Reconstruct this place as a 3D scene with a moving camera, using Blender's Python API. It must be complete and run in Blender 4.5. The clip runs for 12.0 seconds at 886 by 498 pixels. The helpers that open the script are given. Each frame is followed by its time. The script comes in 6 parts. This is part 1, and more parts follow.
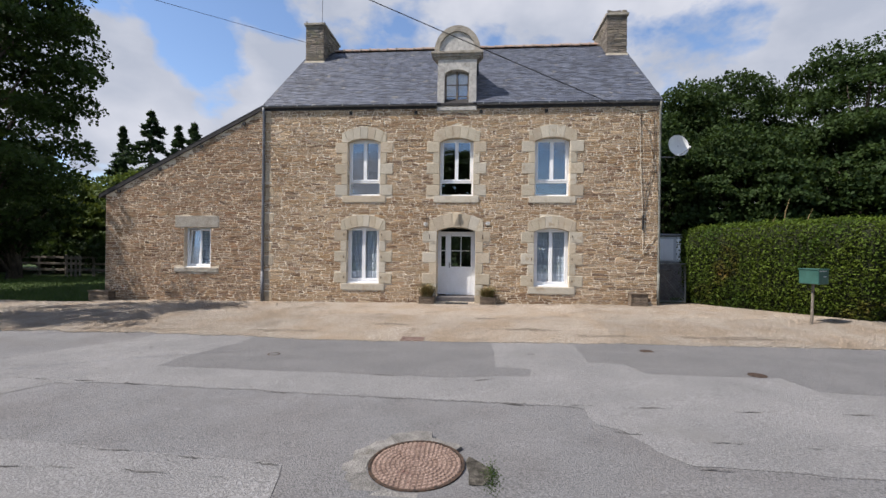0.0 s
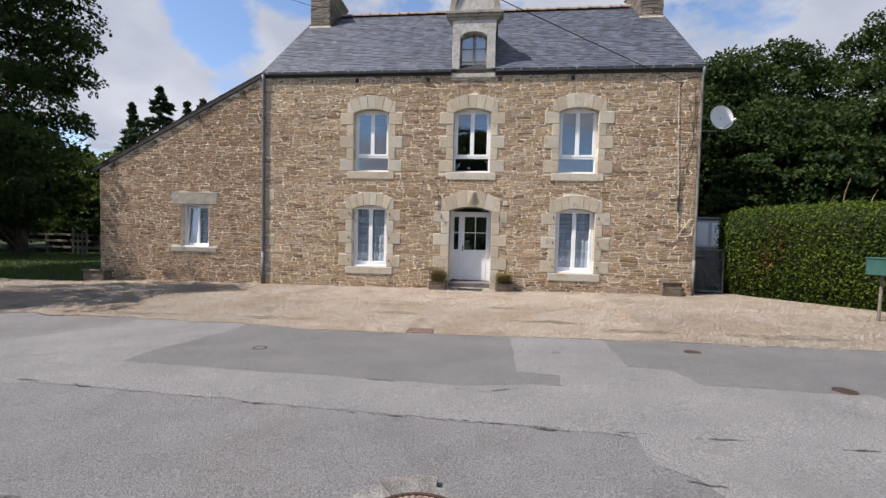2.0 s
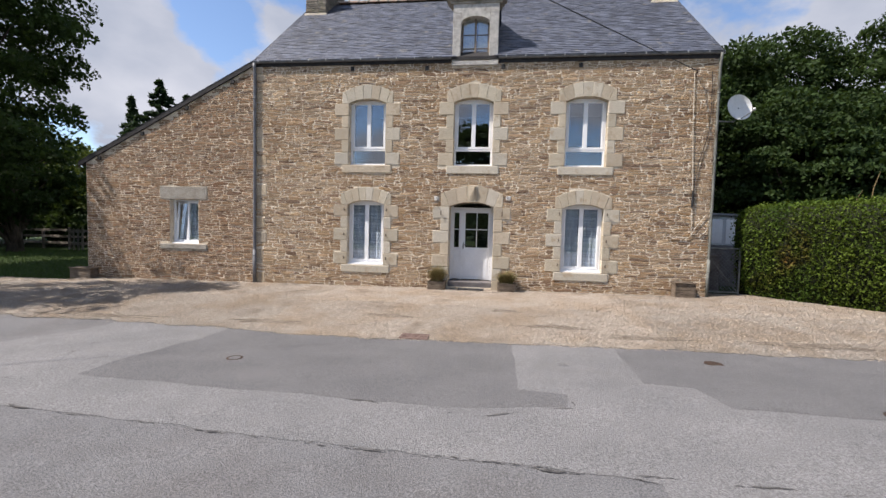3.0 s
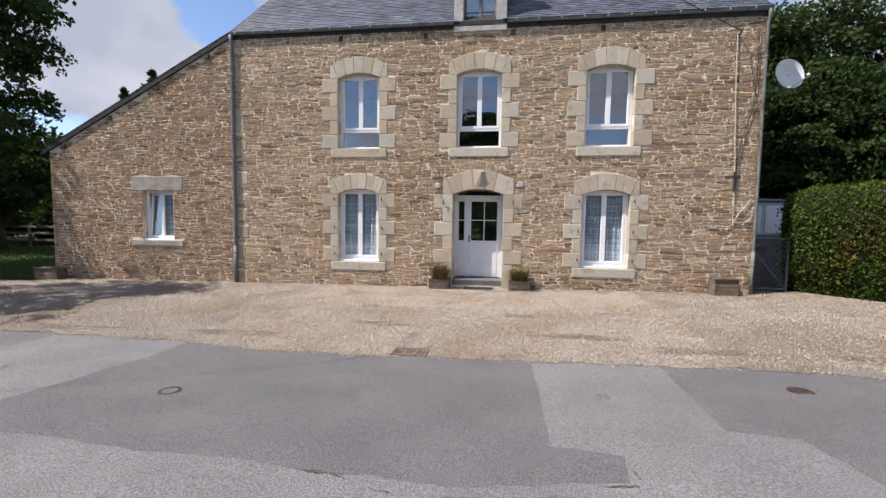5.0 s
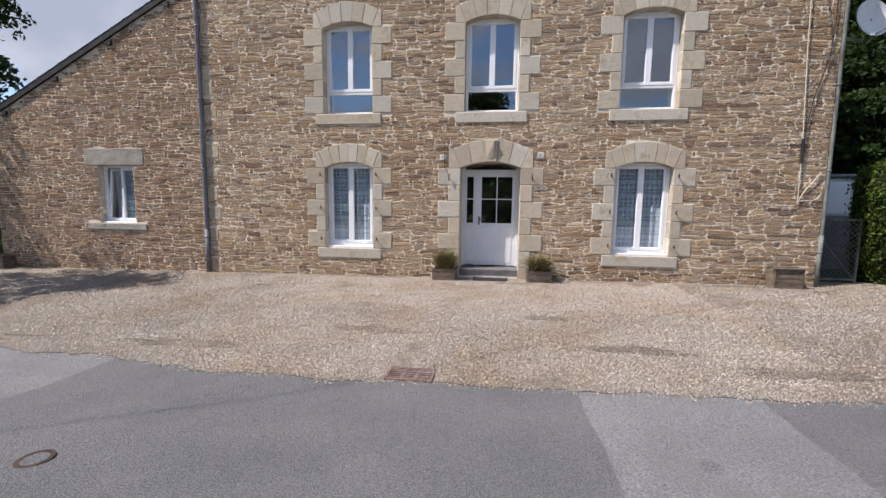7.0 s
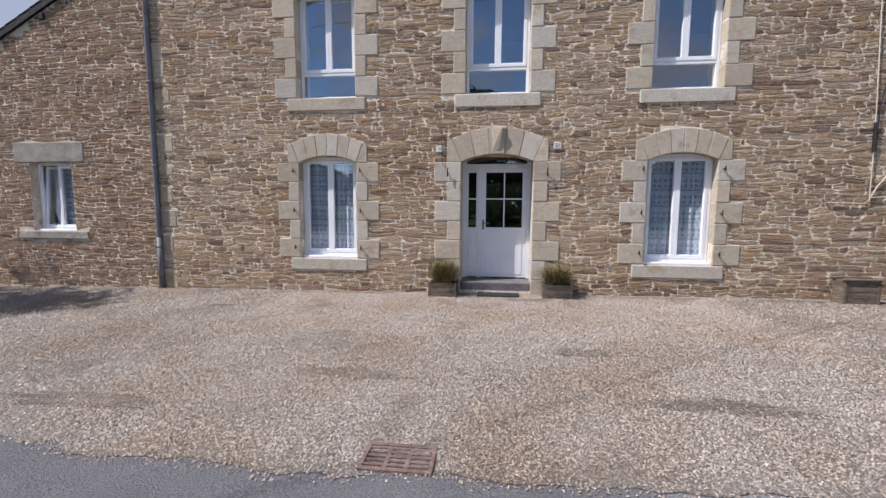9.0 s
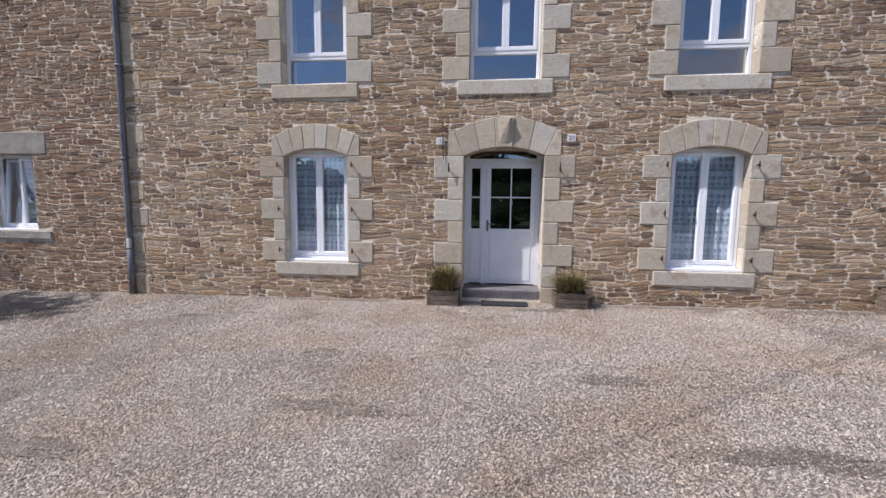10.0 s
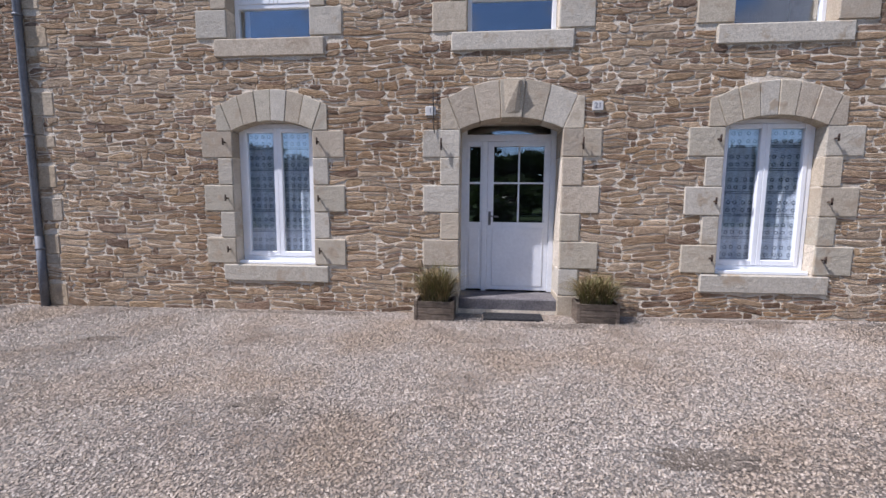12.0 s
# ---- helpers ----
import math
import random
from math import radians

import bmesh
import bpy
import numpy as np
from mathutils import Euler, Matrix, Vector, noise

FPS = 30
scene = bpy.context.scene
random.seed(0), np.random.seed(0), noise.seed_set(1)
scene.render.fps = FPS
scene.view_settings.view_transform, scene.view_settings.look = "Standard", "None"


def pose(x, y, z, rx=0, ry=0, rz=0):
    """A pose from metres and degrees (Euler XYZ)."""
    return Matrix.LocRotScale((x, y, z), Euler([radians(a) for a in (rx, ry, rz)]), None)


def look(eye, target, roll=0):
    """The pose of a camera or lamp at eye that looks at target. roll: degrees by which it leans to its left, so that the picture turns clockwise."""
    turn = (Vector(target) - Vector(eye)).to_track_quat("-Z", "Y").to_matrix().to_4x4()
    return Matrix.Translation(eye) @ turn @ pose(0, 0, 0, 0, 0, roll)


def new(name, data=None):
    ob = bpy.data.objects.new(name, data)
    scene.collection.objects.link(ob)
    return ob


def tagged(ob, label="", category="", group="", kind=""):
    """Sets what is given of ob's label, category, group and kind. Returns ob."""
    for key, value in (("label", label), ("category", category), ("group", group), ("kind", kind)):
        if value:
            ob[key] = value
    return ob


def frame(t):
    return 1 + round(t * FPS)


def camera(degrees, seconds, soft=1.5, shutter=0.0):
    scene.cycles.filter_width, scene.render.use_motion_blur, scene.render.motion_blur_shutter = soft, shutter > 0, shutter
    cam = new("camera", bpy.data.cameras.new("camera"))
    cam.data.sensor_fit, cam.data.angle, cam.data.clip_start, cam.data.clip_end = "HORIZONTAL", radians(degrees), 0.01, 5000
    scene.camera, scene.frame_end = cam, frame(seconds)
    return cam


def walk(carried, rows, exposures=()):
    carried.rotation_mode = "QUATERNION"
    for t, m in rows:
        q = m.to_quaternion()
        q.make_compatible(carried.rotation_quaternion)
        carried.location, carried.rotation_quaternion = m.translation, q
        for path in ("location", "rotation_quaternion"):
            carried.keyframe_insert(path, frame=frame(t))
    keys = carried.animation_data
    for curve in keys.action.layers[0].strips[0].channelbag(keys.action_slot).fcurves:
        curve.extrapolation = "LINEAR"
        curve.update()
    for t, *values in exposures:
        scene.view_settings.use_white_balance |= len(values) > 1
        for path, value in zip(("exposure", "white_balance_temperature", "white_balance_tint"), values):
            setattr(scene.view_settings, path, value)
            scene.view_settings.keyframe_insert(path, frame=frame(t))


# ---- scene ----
cam = camera(92.6, 12.0, 1.5)
PATH = [
    (0, (0.027, -0.009, 1.707), (-0.141, 1.984, 1.704), 0.7),
    (0.5, (-0.017, 0.223, 1.678), (-0.191, 2.215, 1.657), 0.7),
    (1, (-0.024, 0.497, 1.681), (-0.205, 2.489, 1.643), 0.8),
    (1.5, (-0.02, 0.72, 1.665), (-0.223, 2.709, 1.597), 1.2),
    (2, (-0.056, 1.031, 1.676), (-0.283, 3.016, 1.589), 1.4),
    (2.5, (-0.054, 1.328, 1.686), (-0.296, 3.311, 1.581), 1.2),
    (3, (0.007, 1.653, 1.714), (-0.24, 3.635, 1.605), 1.5),
    (5, (-0.102, 3.023, 1.666), (-0.375, 4.999, 1.522), 0.8),
    (5.5, (-0.214, 3.417, 1.647), (-0.489, 5.393, 1.498), 0.1),
    (6, (-0.25, 3.798, 1.603), (-0.525, 5.77, 1.423), 0.2),
    (6.5, (-0.321, 4.157, 1.581), (-0.595, 6.127, 1.366), 0.6),
    (7, (-0.425, 4.542, 1.589), (-0.697, 6.51, 1.362), 0.7),
    (9, (-0.688, 5.966, 1.497), (-0.933, 7.941, 1.296), 0.3),
    (9.5, (-0.74, 6.322, 1.486), (-0.975, 8.298, 1.28), 0.5),
    (10, (-0.829, 6.68, 1.479), (-1.06, 8.657, 1.278), 0.6),
    (10.5, (-0.85, 7.046, 1.438), (-1.078, 9.022, 1.227), 0.3),
    (11, (-0.905, 7.386, 1.423), (-1.126, 9.361, 1.204), 0.5),
    (11.5, (-0.994, 7.715, 1.404), (-1.205, 9.692, 1.185), 0.6),
    (12, (-0.994, 8.04, 1.381), (-1.182, 10.019, 1.16), 0.4),
]
walk(cam, [(t, look(eye, target, roll)) for t, eye, target, roll in PATH],
     [(0, 0.57, 6540, 13.5), (2.5, 0.62, 6600, 14.5), (5.5, 0.59, 6450, 16.5), (9.0, 0.38, 6030, 18.2), (12, 0.35, 5780, 20)])

# ---- light ----
SUN_FROM = Vector((-1.0, -0.45, 1.52)).normalized()
sun = new("sun", bpy.data.lights.new("sun", "SUN"))
sun.data.energy, sun.data.angle, sun.data.color = 5.0, radians(0.6), (1.0, 0.95, 0.87)
sun.matrix_world = look(SUN_FROM * 60, (0, 0, 0))

world = bpy.data.worlds.new("world")
scene.world = world
world.use_nodes = True
wn, wl = world.node_tree.nodes, world.node_tree.links
wn.clear()
w_out, w_bg = wn.new("ShaderNodeOutputWorld"), wn.new("ShaderNodeBackground")
w_sky = wn.new("ShaderNodeTexSky")
w_sky.sky_type, w_sky.sun_disc = "NISHITA", False
w_sky.sun_elevation, w_sky.sun_rotation = radians(54), radians(246)
w_sky.air_density, w_sky.dust_density, w_sky.ozone_density = 1.0, 0.2, 3.0
w_co, w_map = wn.new("ShaderNodeTexCoord"), wn.new("ShaderNodeMapping")
w_map.inputs["Scale"].default_value = (1.0, 1.0, 1.6)
w_map.inputs["Location"].default_value = (0.35, 0.1, 0.22)
w_noise, w_ramp, w_mix = wn.new("ShaderNodeTexNoise"), wn.new("ShaderNodeValToRGB"), wn.new("ShaderNodeMix")
w_noise.inputs["Scale"].default_value, w_noise.inputs["Detail"].default_value = 3.6, 10.0
w_noise.inputs["Roughness"].default_value = 0.56
w_ramp.color_ramp.elements[0].position, w_ramp.color_ramp.elements[1].position = 0.47, 0.56
w_shade, w_sramp = wn.new("ShaderNodeTexNoise"), wn.new("ShaderNodeValToRGB")
w_shade.inputs["Scale"].default_value, w_shade.inputs["Detail"].default_value = 4.0, 6.0
w_sramp.color_ramp.elements[0].color = (2.5, 2.8, 3.35, 1)
w_sramp.color_ramp.elements[1].color = (3.75, 3.95, 4.35, 1)
w_sramp.color_ramp.elements[0].position, w_sramp.color_ramp.elements[1].position = 0.42, 0.68
w_mix.data_type = "RGBA"
wl.new(w_co.outputs["Generated"], w_map.inputs["Vector"])
wl.new(w_map.outputs["Vector"], w_noise.inputs["Vector"])
wl.new(w_map.outputs["Vector"], w_shade.inputs["Vector"])
cover = w_noise.outputs["Fac"]
for way, near, far, amount in (((-0.69, 1.0, 0.41), 0.9985, 0.992, -0.15), ((-0.62, 1.0, 0.52), 0.998, 0.988, -0.15), ((-0.93, 1.0, 0.38), 0.997, 0.983, 0.17),
                               ((-0.50, 1.0, 0.38), 0.9985, 0.990, 0.17), ((0.55, 1.0, 0.75), 0.92, 0.70, 0.14)):
    w_dot, w_fall, w_add = wn.new("ShaderNodeVectorMath"), wn.new("ShaderNodeMapRange"), wn.new("ShaderNodeMath")
    w_dot.operation, w_add.operation, w_fall.interpolation_type = "DOT_PRODUCT", "ADD", "SMOOTHSTEP"
    w_dot.inputs[1].default_value = Vector(way).normalized()
    w_fall.inputs["From Min"].default_value, w_fall.inputs["From Max"].default_value, w_fall.inputs["To Max"].default_value = far, near, amount
    wl.new(w_co.outputs["Generated"], w_dot.inputs[0])
    wl.new(w_dot.outputs["Value"], w_fall.inputs["Value"])
    wl.new(cover, w_add.inputs[0])
    wl.new(w_fall.outputs["Result"], w_add.inputs[1])
    cover = w_add.outputs[0]
wl.new(cover, w_ramp.inputs["Fac"])
wl.new(w_shade.outputs["Fac"], w_sramp.inputs["Fac"])
wl.new(w_ramp.outputs["Color"], w_mix.inputs["Factor"])
wl.new(w_sky.outputs["Color"], w_mix.inputs["A"])
wl.new(w_sramp.outputs["Color"], w_mix.inputs["B"])
wl.new(w_mix.outputs["Result"], w_bg.inputs["Color"])
wl.new(w_bg.outputs["Background"], w_out.inputs["Surface"])
w_bg.inputs["Strength"].default_value = 0.125


# ---- materials ----
def material(name, dark, light, scale=4.0, rough=0.8, bump=0.3, bump_scale=60.0, vary=0.0, metal=0.0, stain=None,
             stain_at=0.6, stain_scale=0.7, specular=0.3, palette=None, stretch=(1, 1, 1), bump_distance=0.02, speckle=(0.72, 1.22), lumps=0.0, lump_scale=9.0, blend=0.72, drift=None, drift_scale=0.5):
    """A procedural surface: two tones mixed by noise, a finer grain, stains at a larger scale, relief, and
    a change of tone from piece to piece."""
    m = bpy.data.materials.new(name)
    m.use_nodes = True
    n, k = m.node_tree.nodes, m.node_tree.links
    b = n["Principled BSDF"]
    co, mp = n.new("ShaderNodeTexCoord"), n.new("ShaderNodeMapping")
    mp.inputs["Scale"].default_value = stretch
    k.new(co.outputs["Object"], mp.inputs["Vector"])

    def noise_node(s, detail, roughness=0.55):
        t = n.new("ShaderNodeTexNoise")
        t.inputs["Scale"].default_value, t.inputs["Detail"].default_value = s, detail
        t.inputs["Roughness"].default_value = roughness
        k.new(mp.outputs["Vector"], t.inputs["Vector"])
        return t

    def mixer(kind, fac, a, c):
        x = n.new("ShaderNodeMix")
        x.data_type, x.blend_type = "RGBA", kind
        for sock, value in (("Factor", fac), ("A", a), ("B", c)):
            if isinstance(value, bpy.types.NodeSocket):
                k.new(value, x.inputs[sock])
            else:
                x.inputs[sock].default_value = value if sock == "Factor" else (*value, 1)
        return x.outputs["Result"]

    def ramp(src, lo, hi):
        r = n.new("ShaderNodeMapRange")
        r.inputs["From Min"].default_value, r.inputs["From Max"].default_value = lo, hi
        k.new(src, r.inputs["Value"])
        return r.outputs["Result"]

    col = mixer("MIX", ramp(noise_node(scale, 6).outputs["Fac"], 0.36, 0.64), dark, light)
    if vary or palette:
        geo, info, add, frac = n.new("ShaderNodeNewGeometry"), n.new("ShaderNodeObjectInfo"), n.new("ShaderNodeMath"), n.new("ShaderNodeMath")
        add.operation, frac.operation = "ADD", "FRACT"
        k.new(geo.outputs["Random Per Island"], add.inputs[0])
        k.new(info.outputs["Random"], add.inputs[1])
        k.new(add.outputs[0], frac.inputs[0])
        if palette:
            cr = n.new("ShaderNodeValToRGB")
            cr.color_ramp.interpolation = "CONSTANT"
            while len(cr.color_ramp.elements) < len(palette):
                cr.color_ramp.elements.new(0.5)
            for i, c in enumerate(palette):
                cr.color_ramp.elements[i].position, cr.color_ramp.elements[i].color = i / len(palette), (*c, 1)
            k.new(frac.outputs[0], cr.inputs["Fac"])
            col = mixer("MIX", blend, col, cr.outputs["Color"])
        if vary:
            hs, mul = n.new("ShaderNodeHueSaturation"), n.new("ShaderNodeMath")
            f2 = n.new("ShaderNodeMath")
            mul.operation, f2.operation = "MULTIPLY", "FRACT"
            mul.inputs[1].default_value = 7.31
            k.new(frac.outputs[0], mul.inputs[0])
            k.new(mul.outputs[0], f2.inputs[0])
            r = n.new("ShaderNodeMapRange")
            r.inputs["To Min"].default_value, r.inputs["To Max"].default_value = 1 - vary, 1 + vary
            k.new(f2.outputs[0], r.inputs["Value"])
            k.new(r.outputs["Result"], hs.inputs["Value"])
            k.new(col, hs.inputs["Color"])
            col = hs.outputs["Color"]
    grain = ramp(noise_node(bump_scale, 4, 0.65).outputs["Fac"], 0.36, 0.64)
    tone = n.new("ShaderNodeMapRange")
    tone.inputs["To Min"].default_value, tone.inputs["To Max"].default_value = speckle
    k.new(grain, tone.inputs["Value"])
    col = mixer("MULTIPLY", 1.0, col, tone.outputs["Result"])
    if drift:
        col = mixer("MULTIPLY", ramp(noise_node(drift_scale, 3, 0.6).outputs["Fac"], 0.44, 0.64), col, drift)
    if stain:
        col = mixer("MIX", ramp(noise_node(stain_scale, 7, 0.6).outputs["Fac"], stain_at, stain_at + 0.12), col, stain)
    k.new(col, b.inputs["Base Color"])
    b.inputs["Roughness"].default_value, b.inputs["Metallic"].default_value = rough, metal
    b.inputs["Specular IOR Level"].default_value = specular
    if bump:
        bp = n.new("ShaderNodeBump")
        bp.inputs["Strength"].default_value, bp.inputs["Distance"].default_value = bump, bump_distance
        k.new(grain, bp.inputs["Height"])
        if lumps:
            big = n.new("ShaderNodeBump")
            big.inputs["Strength"].default_value, big.inputs["Distance"].default_value = 1.0, lumps
            k.new(noise_node(lump_scale, 5, 0.6).outputs["Fac"], big.inputs["Height"])
            k.new(big.outputs["Normal"], bp.inputs["Normal"])
        k.new(bp.outputs["Normal"], b.inputs["Normal"])
    return m


STONES = [(0.472, 0.329, 0.193), (0.397, 0.269, 0.152), (0.548, 0.398, 0.247), (0.415, 0.303, 0.197), (0.491, 0.352, 0.218), (0.340, 0.221, 0.125),
          (0.500, 0.338, 0.180), (0.445, 0.344, 0.238), (0.585, 0.439, 0.282), (0.359, 0.233, 0.132), (0.463, 0.349, 0.230), (0.434, 0.289, 0.152),
          (0.369, 0.280, 0.190), (0.520, 0.389, 0.254), (0.407, 0.261, 0.138), (0.292, 0.188, 0.110), (0.453, 0.319, 0.197), (0.137, 0.075, 0.046), (0.205, 0.123, 0.080), (0.15, 0.085, 0.056)]
M_STONE = material("schist_stone", (0.24, 0.165, 0.105), (0.58, 0.445, 0.31), 13, 0.92, 0.6, 46, 0.16, blend=0.60, stretch=(1, 1, 2.4), palette=STONES, drift=(0.84, 0.78, 0.71), drift_scale=0.42, stain=(0.27, 0.19, 0.125), stain_at=0.63, stain_scale=6, speckle=(0.70, 1.28), lumps=0.030, lump_scale=15)
ANNEX_STONES = [(0.355, 0.218, 0.120), (0.309, 0.185, 0.102), (0.401, 0.255, 0.144), (0.286, 0.169, 0.102), (0.371, 0.236, 0.141), (0.270, 0.140, 0.074), (0.394, 0.240, 0.126), (0.347, 0.247, 0.163), (0.424, 0.280, 0.169), (0.139, 0.074, 0.046)]
M_STONE_ANNEX = material("annex_schist_stone", (0.16, 0.10, 0.062), (0.41, 0.285, 0.18), 13, 0.92, 0.6, 46, 0.18, blend=0.60, stretch=(1, 1, 2.8), palette=ANNEX_STONES, stain=(0.17, 0.12, 0.085), stain_at=0.65, stain_scale=6, speckle=(0.70, 1.28), lumps=0.030, lump_scale=15)
M_MORTAR = material("lime_mortar", (0.69, 0.60, 0.47), (0.82, 0.73, 0.59), 5, 0.95, 0.6, 90, stain=(0.46, 0.37, 0.27), stain_at=0.60, stain_scale=2.2, lumps=0.03, lump_scale=16)
GRANITES = [(0.477, 0.419, 0.315), (0.513, 0.459, 0.365), (0.441, 0.365, 0.261), (0.486, 0.441, 0.360), (0.423, 0.347, 0.252), (0.495, 0.423, 0.310)]
M_GRANITE = material("granite_dressing", (0.37, 0.335, 0.275), (0.53, 0.485, 0.40), 14, 0.9, 0.16, 60, 0.12, palette=GRANITES, stain=(0.37, 0.30, 0.215), stain_at=0.55, stain_scale=4.5, speckle=(0.80, 1.14), lumps=0.008, lump_scale=18)
M_MORTAR_ANNEX = material("brown_mortar", (0.66, 0.55, 0.41), (0.80, 0.69, 0.54), 5, 0.95, 0.6, 90, stain=(0.27, 0.21, 0.145), stain_at=0.54, stain_scale=2.2, lumps=0.03, lump_scale=16)
M_GRANITE_OLD = material("weathered_granite", (0.29, 0.26, 0.215), (0.40, 0.365, 0.31), 5, 0.9, 0.5, 70, 0.08, stain=(0.17, 0.16, 0.13), stain_at=0.56, stain_scale=3)
M_SLATE = material("roof_slate", (0.050, 0.058, 0.082), (0.085, 0.096, 0.126), 2.5, 0.55, 0.25, 50, 0.42, stain=(0.20, 0.19, 0.165), stain_at=0.60, stain_scale=3.5, specular=0.5)
M_TERRACOTTA = material("terracotta", (0.30, 0.17, 0.12), (0.41, 0.26, 0.20), 8, 0.85, 0.3, 50, 0.2, stain=(0.24, 0.21, 0.18), stain_at=0.50, stain_scale=2)
M_ZINC = material("weathered_zinc", (0.14, 0.145, 0.155), (0.20, 0.205, 0.215), 5, 0.6, 0.08, 40, metal=0.25, speckle=(0.9, 1.1), stain=(0.12, 0.11, 0.10), stain_at=0.6, stain_scale=3)
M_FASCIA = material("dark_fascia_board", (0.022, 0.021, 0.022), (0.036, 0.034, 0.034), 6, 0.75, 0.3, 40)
M_PVC = material("white_pvc", (0.77, 0.78, 0.79), (0.81, 0.82, 0.83), 3, 0.35, 0.02, 20, speckle=(0.97, 1.02), specular=0.5)
M_DOOR = material("white_painted_door", (0.67, 0.69, 0.72), (0.72, 0.74, 0.77), 3, 0.4, 0.03, 25, speckle=(0.96, 1.03), specular=0.5)
M_RENDER = material("reveal_plaster", (0.58, 0.52, 0.42), (0.66, 0.60, 0.50), 4, 0.9, 0.3, 60)
M_OLDWOOD = material("old_window_wood", (0.17, 0.135, 0.105), (0.27, 0.22, 0.175), 12, 0.8, 0.4, 60)
M_PLANTER = material("weathered_planter_wood", (0.12, 0.092, 0.066), (0.23, 0.18, 0.135), 7, 0.9, 0.5, 50, 0.18, stretch=(1, 1, 6))
M_FENCE = material("weathered_fence_wood", (0.16, 0.14, 0.115), (0.25, 0.22, 0.185), 7, 0.9, 0.4, 40, 0.15)
M_SOIL = material("dark_soil", (0.05, 0.037, 0.025), (0.09, 0.065, 0.045), 14, 1.0, 0.8, 60)
# Room plaster is toned near black, so the unlit look sits in its colour.
M_INTERIOR = material("interior_plaster_shade_toned", (0.06, 0.057, 0.054), (0.085, 0.08, 0.075), 2, 0.9, 0.1, 40)
M_IRON = material("rusty_iron", (0.035, 0.028, 0.024), (0.09, 0.055, 0.038), 30, 0.8, 0.4, 90, metal=0.3)
M_CAST_DARK = material("dark_cast_iron", (0.11, 0.075, 0.062), (0.18, 0.128, 0.106), 14, 0.85, 0.4, 70, metal=0.1)
M_CAST = material("rust_red_cast_iron", (0.21, 0.145, 0.115), (0.31, 0.225, 0.185), 14, 0.75, 0.4, 70, metal=0.15, stain=(0.14, 0.075, 0.06), stain_at=0.57, stain_scale=5)
M_CONCRETE = material("worn_concrete", (0.17, 0.163, 0.153), (0.27, 0.258, 0.24), 9, 0.95, 0.7, 60, 0.25, stain=(0.14, 0.13, 0.11), stain_at=0.6, stain_scale=4)
M_STEP = material("slate_doorstep", (0.12, 0.11, 0.11), (0.19, 0.175, 0.17), 5, 0.8, 0.3, 50)
M_MAT = material("rubber_doormat", (0.018, 0.018, 0.019), (0.04, 0.04, 0.042), 30, 0.9, 0.5, 120)
M_CABLE = material("cable_cream", (0.50, 0.46, 0.38), (0.58, 0.54, 0.46), 5, 0.7, 0.0)
M_BLACK = material("black_sheath", (0.015, 0.015, 0.015), (0.03, 0.03, 0.03), 5, 0.6, 0.0)
M_DISH = material("pale_dish_paint", (0.62, 0.62, 0.61), (0.70, 0.70, 0.69), 3, 0.5, 0.05, 30, speckle=(0.94, 1.03), stain=(0.48, 0.47, 0.44), stain_at=0.6, stain_scale=3)
M_MAILBOX = material("dark_green_steel", (0.022, 0.075, 0.062), (0.032, 0.10, 0.082), 5, 0.4, 0.05, 30, specular=0.5, speckle=(0.9, 1.08))
M_PLATE = material("enamel_plate", (0.56, 0.54, 0.50), (0.64, 0.62, 0.58), 8, 0.3, 0.0, specular=0.5, speckle=(0.95, 1.03))
M_TEXT = material("grey_digits", (0.10, 0.10, 0.12), (0.16, 0.16, 0.18), 8, 0.6, 0.0)
M_VAN = material("grey_white_panel", (0.52, 0.54, 0.56), (0.60, 0.62, 0.64), 2, 0.45, 0.03, 20, speckle=(0.92, 1.05))
M_MESHWIRE = material("galvanised_wire", (0.16, 0.17, 0.17), (0.24, 0.25, 0.25), 6, 0.5, 0.0, metal=0.7)
M_ASPHALT = material("asphalt", (0.157, 0.157, 0.161), (0.188, 0.187, 0.190), 0.8, 0.92, 0.7, 75, speckle=(0.6, 1.36), stain=(0.190, 0.187, 0.188), stain_at=0.58, stain_scale=0.35, bump_distance=0.012, drift=(0.88, 0.86, 0.85), drift_scale=0.9)
M_ASPHALT_DARK = material("asphalt_patch_dark", (0.152, 0.151, 0.154), (0.178, 0.176, 0.178), 1.2, 0.92, 0.8, 85, speckle=(0.6, 1.35), stain=(0.18, 0.175, 0.177), stain_at=0.6, stain_scale=0.6, bump_distance=0.012)
M_ASPHALT_PALE = material("asphalt_patch_pale", (0.179, 0.178, 0.180), (0.216, 0.213, 0.214), 1.0, 0.92, 0.7, 65, speckle=(0.62, 1.34), stain=(0.168, 0.166, 0.164), stain_at=0.58, stain_scale=0.8, bump_distance=0.012)
M_CRACK = material("asphalt_crack", (0.05, 0.048, 0.047), (0.15, 0.145, 0.142), 9, 1.0, 0.6, 60)
M_GRAVEL_BED = material("gravel_bed", (0.33, 0.29, 0.245), (0.43, 0.385, 0.33), 1.2, 0.95, 1.0, 60, speckle=(0.5, 1.4), stain=(0.22, 0.19, 0.155), stain_at=0.60, stain_scale=0.7, bump_distance=0.03, drift=(0.91, 0.845, 0.77), drift_scale=0.8)
PEBBLES = [(0.369, 0.312, 0.251), (0.289, 0.235, 0.181), (0.428, 0.369, 0.308), (0.246, 0.200, 0.160), (0.353, 0.289, 0.214), (0.482, 0.423, 0.356), (0.193, 0.150, 0.119), (0.353, 0.294, 0.246)]
